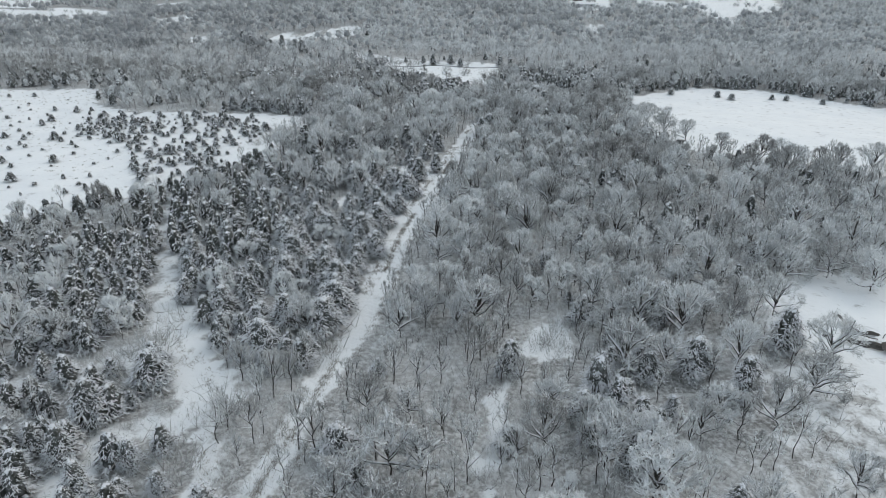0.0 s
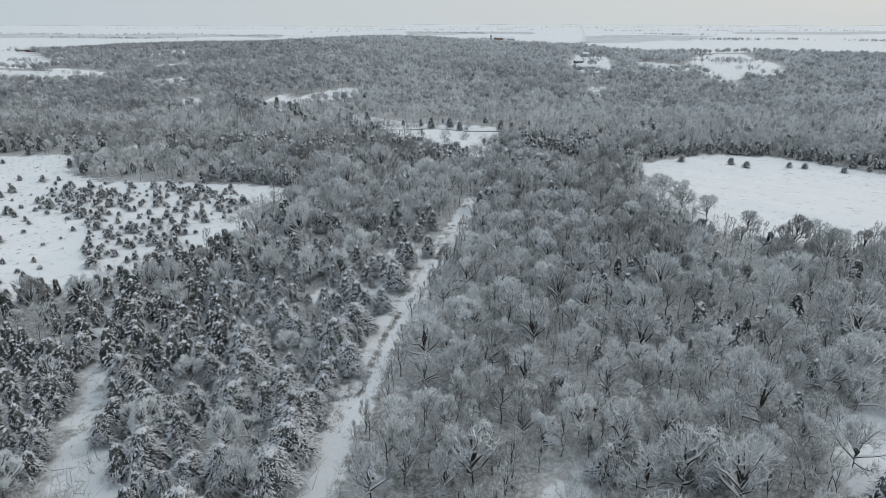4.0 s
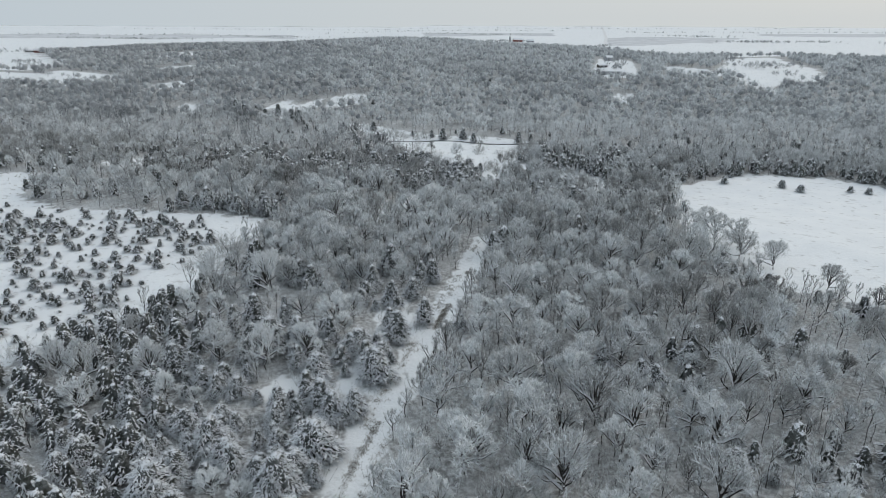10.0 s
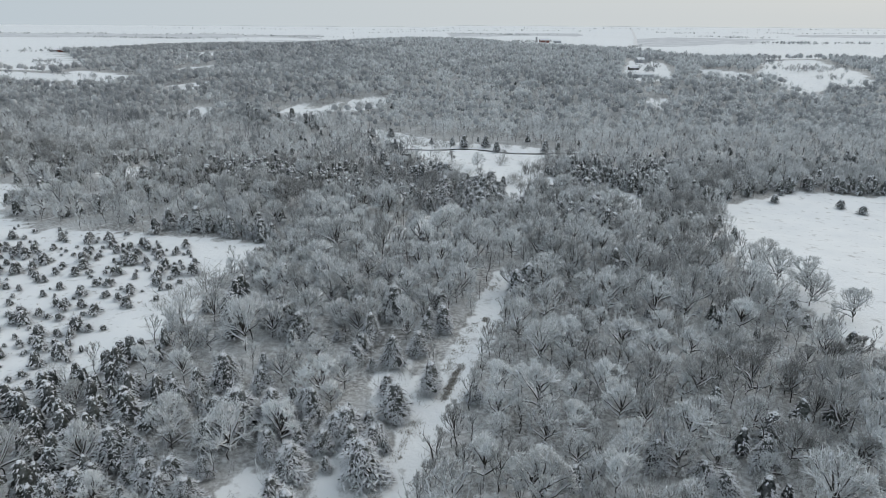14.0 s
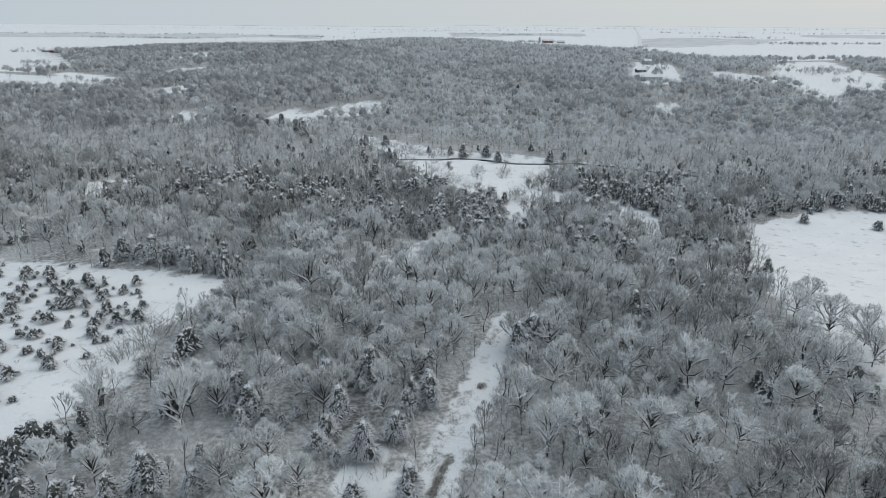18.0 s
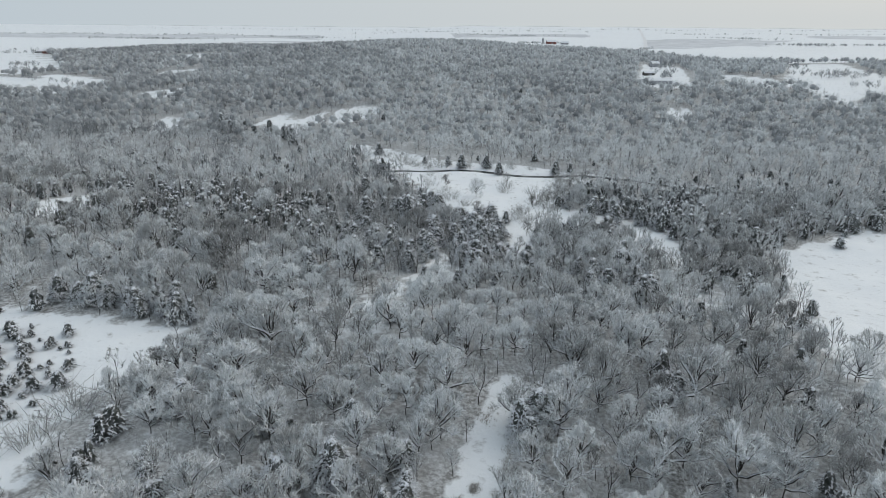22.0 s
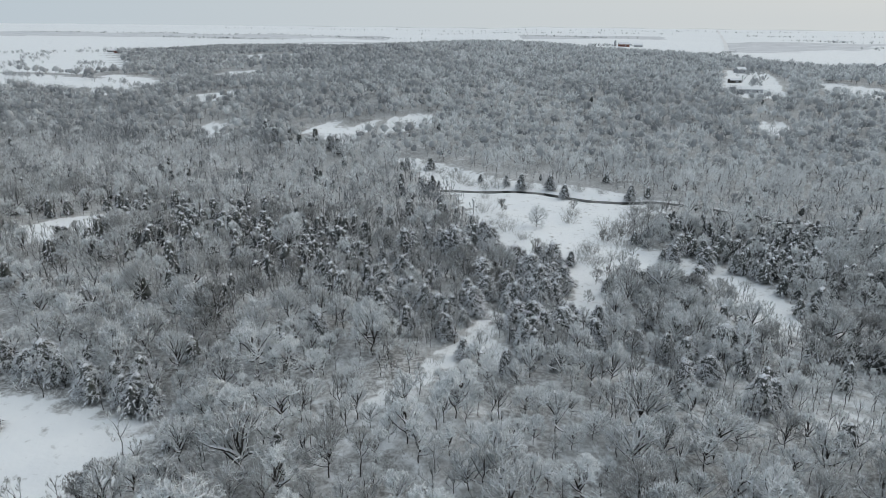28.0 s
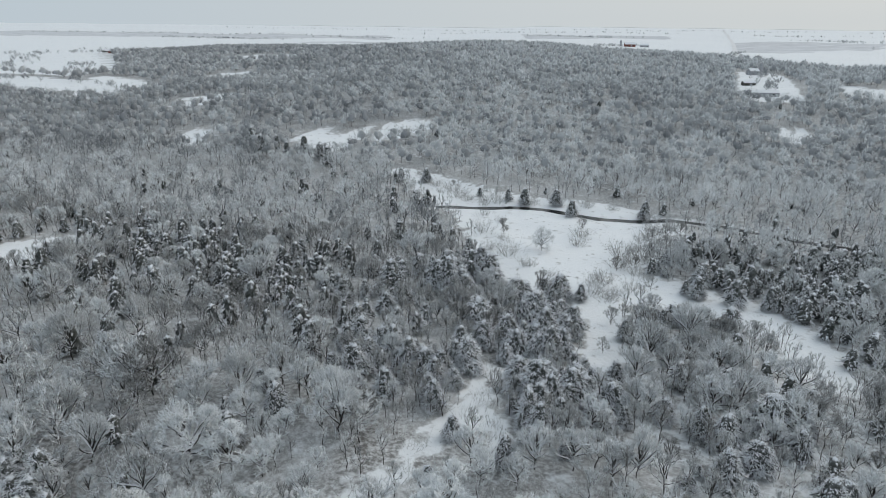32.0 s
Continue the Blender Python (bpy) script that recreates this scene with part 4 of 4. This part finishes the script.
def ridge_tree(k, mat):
    return both(far_tree(k, 13.6, 6.6 + 0.5 * (k % 3), 7, (9,), (0.55,), mat, 0.22, 0.1, sides=3, core=5, shade_mat=GREY, puff=(0.3, 0.6)))


# from here outwards the twig colours carry the haze of distance
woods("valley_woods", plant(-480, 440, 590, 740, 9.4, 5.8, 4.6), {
    0: [valley_tree(k, HAZE_FROST) for k in range(101, 106)], 1: SLIM, 2: DARK, 4: [valley_tree(k, GREY) for k in range(106, 109)]}, 0.68, 1.25,
    "grey frosted valley woods with scattered dark cedars")
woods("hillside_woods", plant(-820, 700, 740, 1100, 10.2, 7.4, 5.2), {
    0: [hill_tree(k, HAZE_FROST) for k in range(131, 137)], 1: SLIM, 2: DARK, 4: [hill_tree(k, GREY) for k in range(137, 141)]}, 0.62, 1.3,
    "frosted woods climbing the far hillside")
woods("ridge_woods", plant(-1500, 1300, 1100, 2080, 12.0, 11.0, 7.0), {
    0: [ridge_tree(k, HAZE_FROST) for k in range(141, 147)],
    1: [both(far_tree(k, 13, 5.4, 6, (5,), (0.8,), BARE, 0.22, sides=3)) for k in range(151, 153)],
    2: [both(cedar(k, 10, 3.6, 14, 0, 0.5, 3, 0.75, 3)) for k in range(161, 163)],
    4: [ridge_tree(k, GREY) for k in range(147, 150)]}, 0.68, 1.25,
    "pale frosted woods over the far ridge")


# ---- undergrowth, grass and the young cedars of the field ----
def in_poly(poly, n):
    p = np.array(poly, float)
    q = RNG.uniform(p.min(0), p.max(0), (n, 2))
    return q[inside(poly, q[:, 0], q[:, 1])]


def undergrowth():
    p = grid_points(-240, 220, 72, 480, 3.7)
    p = p[~is_open(p[:, 0], p[:, 1]) & in_sight(p[:, 0], p[:, 1])]
    p = p[~((p[:, 1] > 385) & (p[:, 0] > 24) & (RNG.random(len(p)) < 0.6)) & ~((p[:, 1] < 130) & (p[:, 0] > 55) & (RNG.random(len(p)) < 0.4))]
    xt = np.interp(p[:, 1], TRACK[:, 1], TRACK[:, 0])
    p = p[(p[:, 0] > xt) | (RNG.random(len(p)) < 0.45)]
    extra = in_poly([(-44, 80), (-36, 128), (-26, 128), (-35, 80)], 110)
    edge = np.concatenate([in_poly(OPEN[k], 40) for k in ("small_clearing", "side_trail", "track_pocket")] + [in_poly(OPEN["wood_path"], 150), in_poly(OPEN["path_bay"], 70), in_poly(OPEN["west_bay"], 60), in_poly(OPEN["south_bay"], 90)])
    p = np.concatenate([p, extra, edge])
    soups = [brush(k, 3.2, 1.9, 10, 0.11, (DULL, BARE, RIME, BARE)[k % 4]) for k in range(201, 209)]
    batch = []
    for k, soup in enumerate(soups):
        xy = p[k::8]
        batch.append((soup, xy, *sizes(len(xy), 0.45, 1.3)))
    scatter_mesh("undergrowth", batch, "leafless frosted brush on the woodland floor", "brush")


undergrowth()


def along(line, y0, y1, n, spread, shift=0.0):
    y = RNG.uniform(y0, y1, n)
    return np.stack([np.interp(y, line[:, 1], line[:, 0]) + shift + RNG.normal(size=n) * spread, y], 1)


def tufts(seed, h, r, n, width):
    rng = np.random.default_rng(seed)
    t = Soup()
    foot = np.column_stack([rng.normal(size=(n, 2)) * r * 0.5, np.full(n, -0.05)])
    tip = foot + np.column_stack([rng.normal(size=(n, 2)) * r * 0.5, h * rng.uniform(0.5, 1.2, n)])
    t.slivers(foot, tip, width * rng.uniform(0.7, 1.3, n), rng, GRASS)
    return t


def dry_grass():
    mid_strip = along(TRACK, 70, 340, 2600, 0.42, 0.2)
    mid_strip = mid_strip[(lumps(mid_strip[:, 0] * 0.2, mid_strip[:, 1], 9, 0.4) > 0.5) & (RNG.random(len(mid_strip)) < 0.35 + 0.65 * smooth(190, 260, mid_strip[:, 1])) & ((mid_strip[:, 1] < 250) | (np.sin(mid_strip[:, 1] / 7) > 0.35))]
    rough = along(TRACK, 70, 340, 800, 1.0, -2.9)
    rough = rough[lumps(rough[:, 0], rough[:, 1], 7, 2.4) > 0.5]
    verge = along(TRACK, 70, 345, 420, 0.5, 4.3)
    side = along(PATH, 85, 235, 160, 3.0)
    fields = np.concatenate([in_poly(OPEN["west_field"], 3600), in_poly(OPEN["meadow"], 420), in_poly(OPEN["path_bay"], 120)])
    fields = fields[lumps(fields[:, 0], fields[:, 1], 17, 0.9) > 0.4]
    soups = [tufts(k, 0.5, 0.8, 16, 0.08) for k in range(301, 304)]
    small = [tufts(k, 0.5, 0.5, 7, 0.14) for k in range(311, 313)]
    p = np.concatenate([mid_strip, rough, verge, side])
    batch = [(g, p[k::3], *sizes(len(p[k::3]), 0.6, 1.3)) for k, g in enumerate(soups)]
    batch += [(g, fields[k::2], *sizes(len(fields[k::2]), 0.5, 1.5)) for k, g in enumerate(small)]
    scatter_mesh("dry_grass", batch, "dry brown grass and weeds standing through the snow", "grass")


dry_grass()


def bush_thing(name, soup, label, category, group):
    return tagged(new(name, soup.mesh(name)), label, category, group)


def field_cedars():
    bases = [bush_thing("young_cedar", both(cedar(k, 3.1, 1.8, 60, 3, 0.32, 3, 0.66, 6)),
                        "low dark young cedar dusted with snow in an open field", "cedar", "young field cedars") for k in range(401, 406)]
    dense = [(-202, 335), (-197, 372), (-150, 371), (-106, 363), (-93, 346), (-97, 300), (-102, 262), (-132, 262), (-152, 305)]
    p = grid_points(-215, -80, 255, 380, 4.6)
    p = p[inside(dense, p[:, 0], p[:, 1]) & (RNG.random(len(p)) < 0.42 + 0.55 * lumps(p[:, 0], p[:, 1], 9, 1.2) + 0.25 * smooth(330, 365, p[:, 1]))]
    q = grid_points(-330, -110, 200, 450, 12)
    q = q[inside(OPEN["west_field"], q[:, 0], q[:, 1]) & ~inside(dense, q[:, 0], q[:, 1]) & (RNG.random(len(q)) < 0.85)]
    q = q[(q[:, 1] < 395) | (RNG.random(len(q)) < 0.35)]
    allp = np.concatenate([p, q])
    RNG.shuffle(allp)
    stand(bases, allp[:300], 0.65, 1.5)
    more = allp[300:]
    if len(more):
        scatter_mesh("field_cedar_seedlings", [(both(cedar(407, 2.4, 1.8, 36, 1, 0.35, 3, 0.6, 5)), more, *sizes(len(more), 0.5, 1.2))],
                     "small dark cedar seedlings scattered over the snowy field", "cedar")


field_cedars()


# ---- single trees and shrubs that stand out ----
def lone_plants():
    def at(*places):
        return np.array(places, float)

    meadow_trees = [thing("meadow_tree", decid(k, 8.0, 3.6, 9, (5, 5, 6), (0.24, 0.14, 0.09, 0.07), DULL, 0.14, 0.3, True, (0.3, 0.15, 0.05)), ("trunk", "crown"),
                          "small bare grey tree standing in the snowy meadow", "tree", "meadow trees") for k in (505, 506)]
    stand(meadow_trees, at((-17, 609), (22, 622), (56, 637), (36, 569), (52, 590), (56, 560), (35, 521), (44, 574), (60, 600), (62, 616), (68, 606), (70, 622), (54, 606), (-58, 700), (-28, 684),
                           (76, 640), (48, 550), (30, 512), (26, 486)), 0.55, 1.1)
    wide = [thing("spreading_tree", decid(k, 11.5, 6.8, 11, (6, 5, 8), (0.42, 0.24, 0.13, 0.075), BARE, 0.12, 0.0, True, (0.7, 0.4, 0.15), 0.3), ("trunk", "crown"),
                  "broad spreading leafless tree with snow along its limbs", "tree", "spreading trees") for k in (501, 502, 503)]
    stand(wide, at((-67, 334), (-61, 376), (3, 589), (-48, 322), (111, 346), (118, 341), (114, 329), (122, 318), (107, 360), (150, 286), (185, 268), (100, 322), (205, 246), (132, 300), (116, 372), (19, 334),
                   (78, 112), (88, 124), (86, 146), (99, 167), (112, 168), (120, 160)), 0.85, 1.15)
    tall = [thing("pointed_cedar", cedar(k, 8.5, 2.9, 200, 5, 0.65, 5, 0.64, 9), ("trunk", "crown"),
                  "tall pointed dark cedar with snow on its boughs beside open snow", "cedar", "pointed cedars") for k in (511, 512, 513)]
    stand(tall, at((-57, 91), (15, 121), (-3, 270), (-13, 266), (-10, 257), (-17, 243), (-7, 298), (-2, 302), (-32, 122), (-40, 121), (-29, 157), (-37, 163),
                   (-83, 136), (-79, 147), (-92, 189), (30, 172), (20, 329), (24, 331), (22, 325), (-49, 299), (-42, 292), (20, 532), (34, 500), (44, 494),
                   (37, 487), (-6, 300), (65, 545), (61, 549), (81, 130), 
                   (-10, 666), (-20, 672), (8, 668), (17, 650), (-105, 708), (-93, 702), (-77, 706), (-38, 680), (56, 652), (33, 113), (41, 125), (39, 102), (35, 90), (28, 97),
                   (-92, 130), (-70, 92), (-77, 95), (-82, 90), (78, 541), (97, 536), (90, 540), (104, 545)), 0.85, 1.28)
    row = [thing("edge_cedar", cedar(k, 8.8, 3.5, 220, 5, 0.9, 5, 0.6, 9), ("trunk", "crown"),
                 "full snow laden cedar in a row along the field edge", "cedar", "row of edge cedars") for k in (515, 516, 517)]
    stand(row, at((-78, 379), (-83, 381), (-88, 382), (-92, 385), (-97, 382), (-102, 386), (-107, 385), (-113, 387), (-119, 386), (-126, 388), (-86, 387), (-94, 390), (-104, 391)), 0.9, 1.2)
    low = [thing("field_cedar", cedar(k, 7.0, 4.2, 80, 3, 0.3, 5, 0.5), ("trunk", "crown"),
                 "wide dark cedar standing alone in a snowy field", "cedar", "wide field cedars") for k in (521, 522)]
    stand(low, at((218, 491), (212, 503), (249, 492), (258, 488), (280, 478), (179, 512), (190, 530), (230, 540), (270, 520), (300, 482), (310, 470)), 0.6, 1.05)
    pines = [thing("pine_tree", cedar(k, 16, 5.4, 100, 3, 0.4, 5, 0.42), ("trunk", "crown"),
                   "tall dark pine with snow on its branches", "pine", "tall pines") for k in (531, 532)]
    stand(pines, at((-153, 728), (-164, 742), (-180, 752), (-192, 748), (-203, 756), (-214, 752), (-226, 762), (-236, 758)), 0.8, 1.1)
    shrubs = [bush_thing("shrub", brush(k, 3.6, 2.6, 54, 0.1, DULL), "bare grey shrub standing in the snowy meadow", "shrub", "meadow shrubs") for k in (541, 542, 543)]
    stand(shrubs, at((-16, 600), (22, 613), (37, 573), (42, 580), (48, 586), (54, 587), (50, 578), (58, 596), (60, 604), (44, 566), (57, 629), (69, 637),
                     (-6, 668), (-26, 668), (-34, 664), (-63, 684), (-50, 676), (-85, 722), (28, 560), (30, 553), (24, 540), (33, 540), (-28, 610), (-22, 584),
                     (-62, 118), (-66, 116), (-58, 108), (-52, 96), (-48, 90), (-45, 108), (-42, 100), (-70, 130), (-40, 128), (-27, 128), (-30, 134), (-86, 318), (-92, 310),
                     (-84, 330), (-100, 268), (-104, 246), (-98, 236), (-112, 244),
                     (60, 590), (64, 612), (52, 600), (62, 626), (40, 588), (46, 596), (50, 612), (56, 618), (68, 630), (48, 560), (40, 548), (30, 535), (26, 548), (-30, 640),
                     (-20, 630), (-44, 668), (-56, 690), (-70, 700), (-36, 690), (10, 672), (26, 668), (40, 664), (66, 652), (74, 640), (20, 600), (-12, 580), (-2, 566), (8, 556)), 0.75, 1.5)


lone_plants()


# ---- ruin and farms ----
def part(name, bm, mat, parent, label=""):
    me = bpy.data.meshes.new(name)
    bm.to_mesh(me)
    bm.free()
    me.materials.append(mat)
    ob = new(name, me)
    ob.parent = parent
    return tagged(ob, label) if label else ob


def box(bm, size, m):
    made = bmesh.ops.create_cube(bm, size=1, matrix=m @ Matrix.Diagonal((*size, 1)))
    return made["verts"]


def ruin():
    z = float(terrain(103, 134))
    base = tagged(new("collapsed_shed"), "collapsed dark timber shed with broken snow covered roof sheets", "shed")
    base.matrix_basis = pose(101, 133, z)
    # x, y, height, length, width, tilt about x and y, turn
    for x, y, h, ln, wd, rx, ry, rz in ((1.2, 6.0, 1.5, 7.5, 1.5, 24, -22, 112), (4.6, 3.0, 0.9, 4.6, 1.3, 14, 4, 6), (-1.6, -0.6, 0.9, 3.6, 1.8, 30, 10, -16),
                                        (1.6, -2.4, 1.1, 4.2, 2.0, 34, -8, -30), (5.0, -3.6, 1.4, 5.6, 3.2, 30, 8, 22), (8.6, -4.6, 1.2, 4.4, 2.6, 26, -6, 8),
                                        (-6.2, 2.6, 0.5, 2.4, 0.8, 16, 0, 0)):
        bm = bmesh.new()
        bmesh.ops.create_grid(bm, x_segments=9, y_segments=4, size=0.5)
        kink = RNG.uniform(0, 6)
        for v in bm.verts:
            jag = 1 + 0.12 * math.sin(7 * v.co.y + kink + 5 * v.co.x)
            v.co = Vector((v.co.x * ln * jag, v.co.y * wd * (1 - 0.35 * abs(v.co.x)), 0.3 * math.sin(5 * v.co.x + kink) + 0.22 * math.sin(6 * v.co.y + 3 * v.co.x)))
        bmesh.ops.solidify(bm, geom=bm.faces[:], thickness=0.07)
        sheet = part("roof_panel", bm, M_WOOD, base)
        sheet.matrix_basis = pose(x, y, h * 0.6, rx, ry, rz)
    for k in range(4):
        bm = bmesh.new()
        box(bm, (RNG.uniform(1.5, 3), 0.16, 0.16), Matrix.Identity(4))
        board = part("beam", bm, M_WOOD, base)
        board.matrix_basis = pose(RNG.uniform(0, 8), RNG.uniform(-2, 3), 0.35, 0, RNG.uniform(-14, 14), RNG.uniform(0, 180))
    heap = bmesh.new()
    bmesh.ops.create_icosphere(heap, subdivisions=2, radius=1)
    for v in heap.verts:
        v.co = Vector((v.co.x * 2.8, v.co.y * 1.6, max(-0.3, v.co.z * 0.6))) * (1 + 0.12 * math.sin(v.co.x * 9 + v.co.y * 7))
    part("snow_cover", heap, M_LOAD, base, "snow heaped over the wreckage").matrix_basis = pose(1.5, 0.8, 0)


ruin()


def snag():
    """The dead tree that leans over the track."""
    rng = np.random.default_rng(77)
    t = Soup()
    t.tube((0, 0, -0.3), (-0.6, 0.2, 3.0), 0.2, 0.15, 5, BARK)
    t.tube((-0.6, 0.2, 3.0), (-2.2, 0.4, 6.0), 0.15, 0.08, 5, BARK)
    for a, b in (((-0.6, 0.2, 3.0), (1.4, 0.0, 5.4)), ((-1.4, 0.3, 4.4), (-3.6, 0.8, 5.6)), ((-2.2, 0.4, 6.0), (-2.0, 0.9, 8.0)), ((-2.2, 0.4, 6.0), (-3.8, 0.2, 7.2)), ((0.6, 0.1, 4.5), (1.0, 0.6, 6.4))):
        t.tube(a, b, 0.07, 0.03, 3, BARK)
    me = t.mesh("dead_tree")
    ob = tagged(new("dead_tree", me), "small dead leaning tree with bare broken limbs by the track", "tree")
    ob.matrix_basis = pose(0, 243, float(terrain(0, 243)))


snag()


def gabled(name, x, y, ln, wd, wall_h, roof_h, turn, mat, label, category):
    """A farm building: walls, a snowy gabled roof with eaves, and a door."""
    base = tagged(new(name), label, category)
    base.matrix_basis = pose(x, y, float(terrain(x, y)), 0, 0, turn)
    bm = bmesh.new()
    box(bm, (ln, wd, wall_h + 0.6), Matrix.Translation((0, 0, wall_h / 2 - 0.3)))
    for sx in (-1, 1):
        q = [bm.verts.new((sx * ln / 2, -wd / 2, wall_h)), bm.verts.new((sx * ln / 2, wd / 2, wall_h)), bm.verts.new((sx * ln / 2, 0, wall_h + roof_h))]
        bm.faces.new(q)
    part("wall", bm, mat, base)
    for sy in (-1, 1):
        bm = bmesh.new()
        slope = math.hypot(wd / 2 + 0.5, roof_h)
        ang = math.degrees(math.atan2(roof_h, wd / 2)) * -sy
        box(bm, (ln + 1, slope, 0.3), pose(0, sy * (wd / 4 + 0.12), wall_h + roof_h / 2 + 0.1, ang))
        part("roof", bm, M_LOAD, base, "snow covered roof slope")
    bm = bmesh.new()
    box(bm, (3.2, 0.12, wall_h * 0.8), Matrix.Translation((ln * 0.1, -wd / 2 - 0.06, wall_h * 0.4)))
    part("door", bm, M_STEEL, base)
    for k in (-0.3, 0.32):
        bm = bmesh.new()
        box(bm, (1.4, 0.1, 1.2), Matrix.Translation((ln * k, -wd / 2 - 0.05, wall_h * 0.55)))
        part("window", bm, M_WATER, base)


def silo(x, y, r, h, label):
    base = tagged(new("silo"), label, "silo")
    base.matrix_basis = pose(x, y, float(terrain(x, y)))
    bm = bmesh.new()
    bmesh.ops.create_cone(bm, cap_ends=True, segments=20, radius1=r, radius2=r, depth=h, matrix=Matrix.Translation((0, 0, h / 2)))
    part("barrel", bm, M_STEEL, base)
    bm = bmesh.new()
    bmesh.ops.create_uvsphere(bm, u_segments=20, v_segments=8, radius=r * 1.03, matrix=Matrix.Translation((0, 0, h)))
    part("dome", bm, M_STEEL, base)


def farms():
    gabled("machine_shed", 214, 1052, 34, 11, 4.0, 2.2, 8, M_STEEL, "long grey sheet metal machine shed with a snowy roof", "shed")
    gabled("shed", 222, 1140, 14, 8, 3.2, 2.0, 12, M_WOOD, "small dark wooden shed in a snowy farm yard", "shed")
    gabled("farmhouse", 262, 1285, 13, 10, 5.5, 3.2, 20, M_STEEL, "two storey farmhouse with a snow covered gable roof", "house")
    silo(276, 1300, 2.6, 13, "grey round silo with a dome beside the farm yard")
    gabled("barn", -985, 1640, 20, 10, 5.0, 4.0, 40, M_RED, "weathered red barn with a snowy roof on the far plain", "barn")
    gabled("barn", -1040, 1690, 16, 9, 4.0, 3.4, 50, M_WOOD, "low dark barn with a snowy roof on the far plain", "barn")
    gabled("farmhouse", -940, 1700, 13, 10, 6.0, 3.5, -10, M_WOOD, "dark farmhouse among bare trees on the far plain", "house")
    gabled("barn", 172, 2190, 28, 14, 6.5, 5.0, 10, M_RED, "red barn with a snowy roof among farm trees", "barn")
    gabled("barn", 215, 2230, 22, 12, 5.0, 4.0, 0, M_STEEL, "grey barn with a snowy roof among farm trees", "barn")
    silo(150, 2215, 3.0, 13, "tall grey silo of the far farm")


farms()


# ---- hedgerows, groves and far woodlots on the plain ----
def far_groves():
    rows = []

    def grove(cx, cy, rx, ry, n):
        p = RNG.normal(size=(n, 2)) * np.array([rx, ry]) * 0.5 + np.array([cx, cy])
        rows.append(p)

    def hedge(ax, ay, bx, by, n, w=6):
        t = RNG.random(n)[:, None]
        rows.append(np.array([ax, ay]) + t * np.array([bx - ax, by - ay]) + RNG.normal(size=(n, 2)) * w)

    grove(960, 2330, 120, 50, 90), grove(1180, 2380, 90, 30, 30), grove(1420, 2150, 160, 50, 110)
    grove(110, 2160, 50, 30, 36), grove(200, 2250, 40, 30, 16)
    grove(960, 2930, 150, 60, 60), grove(60, 3100, 200, 60, 80), grove(-1300, 2700, 300, 40, 110), grove(-800, 3000, 240, 40, 60)
    hedge(-2400, 3000, -1000, 3200, 110, 12), hedge(-700, 3600, 500, 3700, 80, 14), hedge(800, 3500, 2600, 3400, 110, 14), hedge(-2000, 4100, 2400, 4200, 160, 20)
    hedge(-1150, 1720, -700, 2250, 55), hedge(-700, 2250, -300, 2320, 30), hedge(-1000, 1630, -1250, 1560, 34)
    hedge(-1040, 1480, -860, 1190, 46, 14), hedge(-690, 1150, -820, 1330, 26, 12)
    hedge(300, 1640, 380, 1860, 16, 8), hedge(210, 1690, 300, 1600, 20, 12), hedge(330, 1600, 420, 1480, 36, 22)
    hedge(440, 1240, 520, 1400, 34, 16), hedge(400, 1150, 470, 1090, 24, 14), hedge(460, 1130, 530, 1180, 26, 16), hedge(430, 1030, 500, 1060, 7, 8)
    hedge(280, 1350, 330, 1130, 26, 8), hedge(330, 1220, 420, 1300, 40, 22), hedge(310, 1110, 350, 1180, 12, 8), hedge(260, 1250, 300, 1340, 12, 8), hedge(232, 1090, 262, 1180, 16, 6), hedge(240, 1200, 280, 1260, 12, 8)
    hedge(-640, 1080, -500, 1010, 22, 6), hedge(-900, 1100, -660, 1050, 24, 5)
    p = np.concatenate(rows)
    soups = [both(far_tree(k, 12, 6.0, 7, (7,), (1.0,), GREY, 0.1, sides=3)) for k in range(171, 174)]
    batch = [(g, p[k::3], *sizes(len(p[k::3]), 0.55, 1.05)) for k, g in enumerate(soups)]
    scatter_mesh("far_tree_lines", batch, "distant frosted hedgerows and woodlots on the snowy plain", "trees")


far_groves()
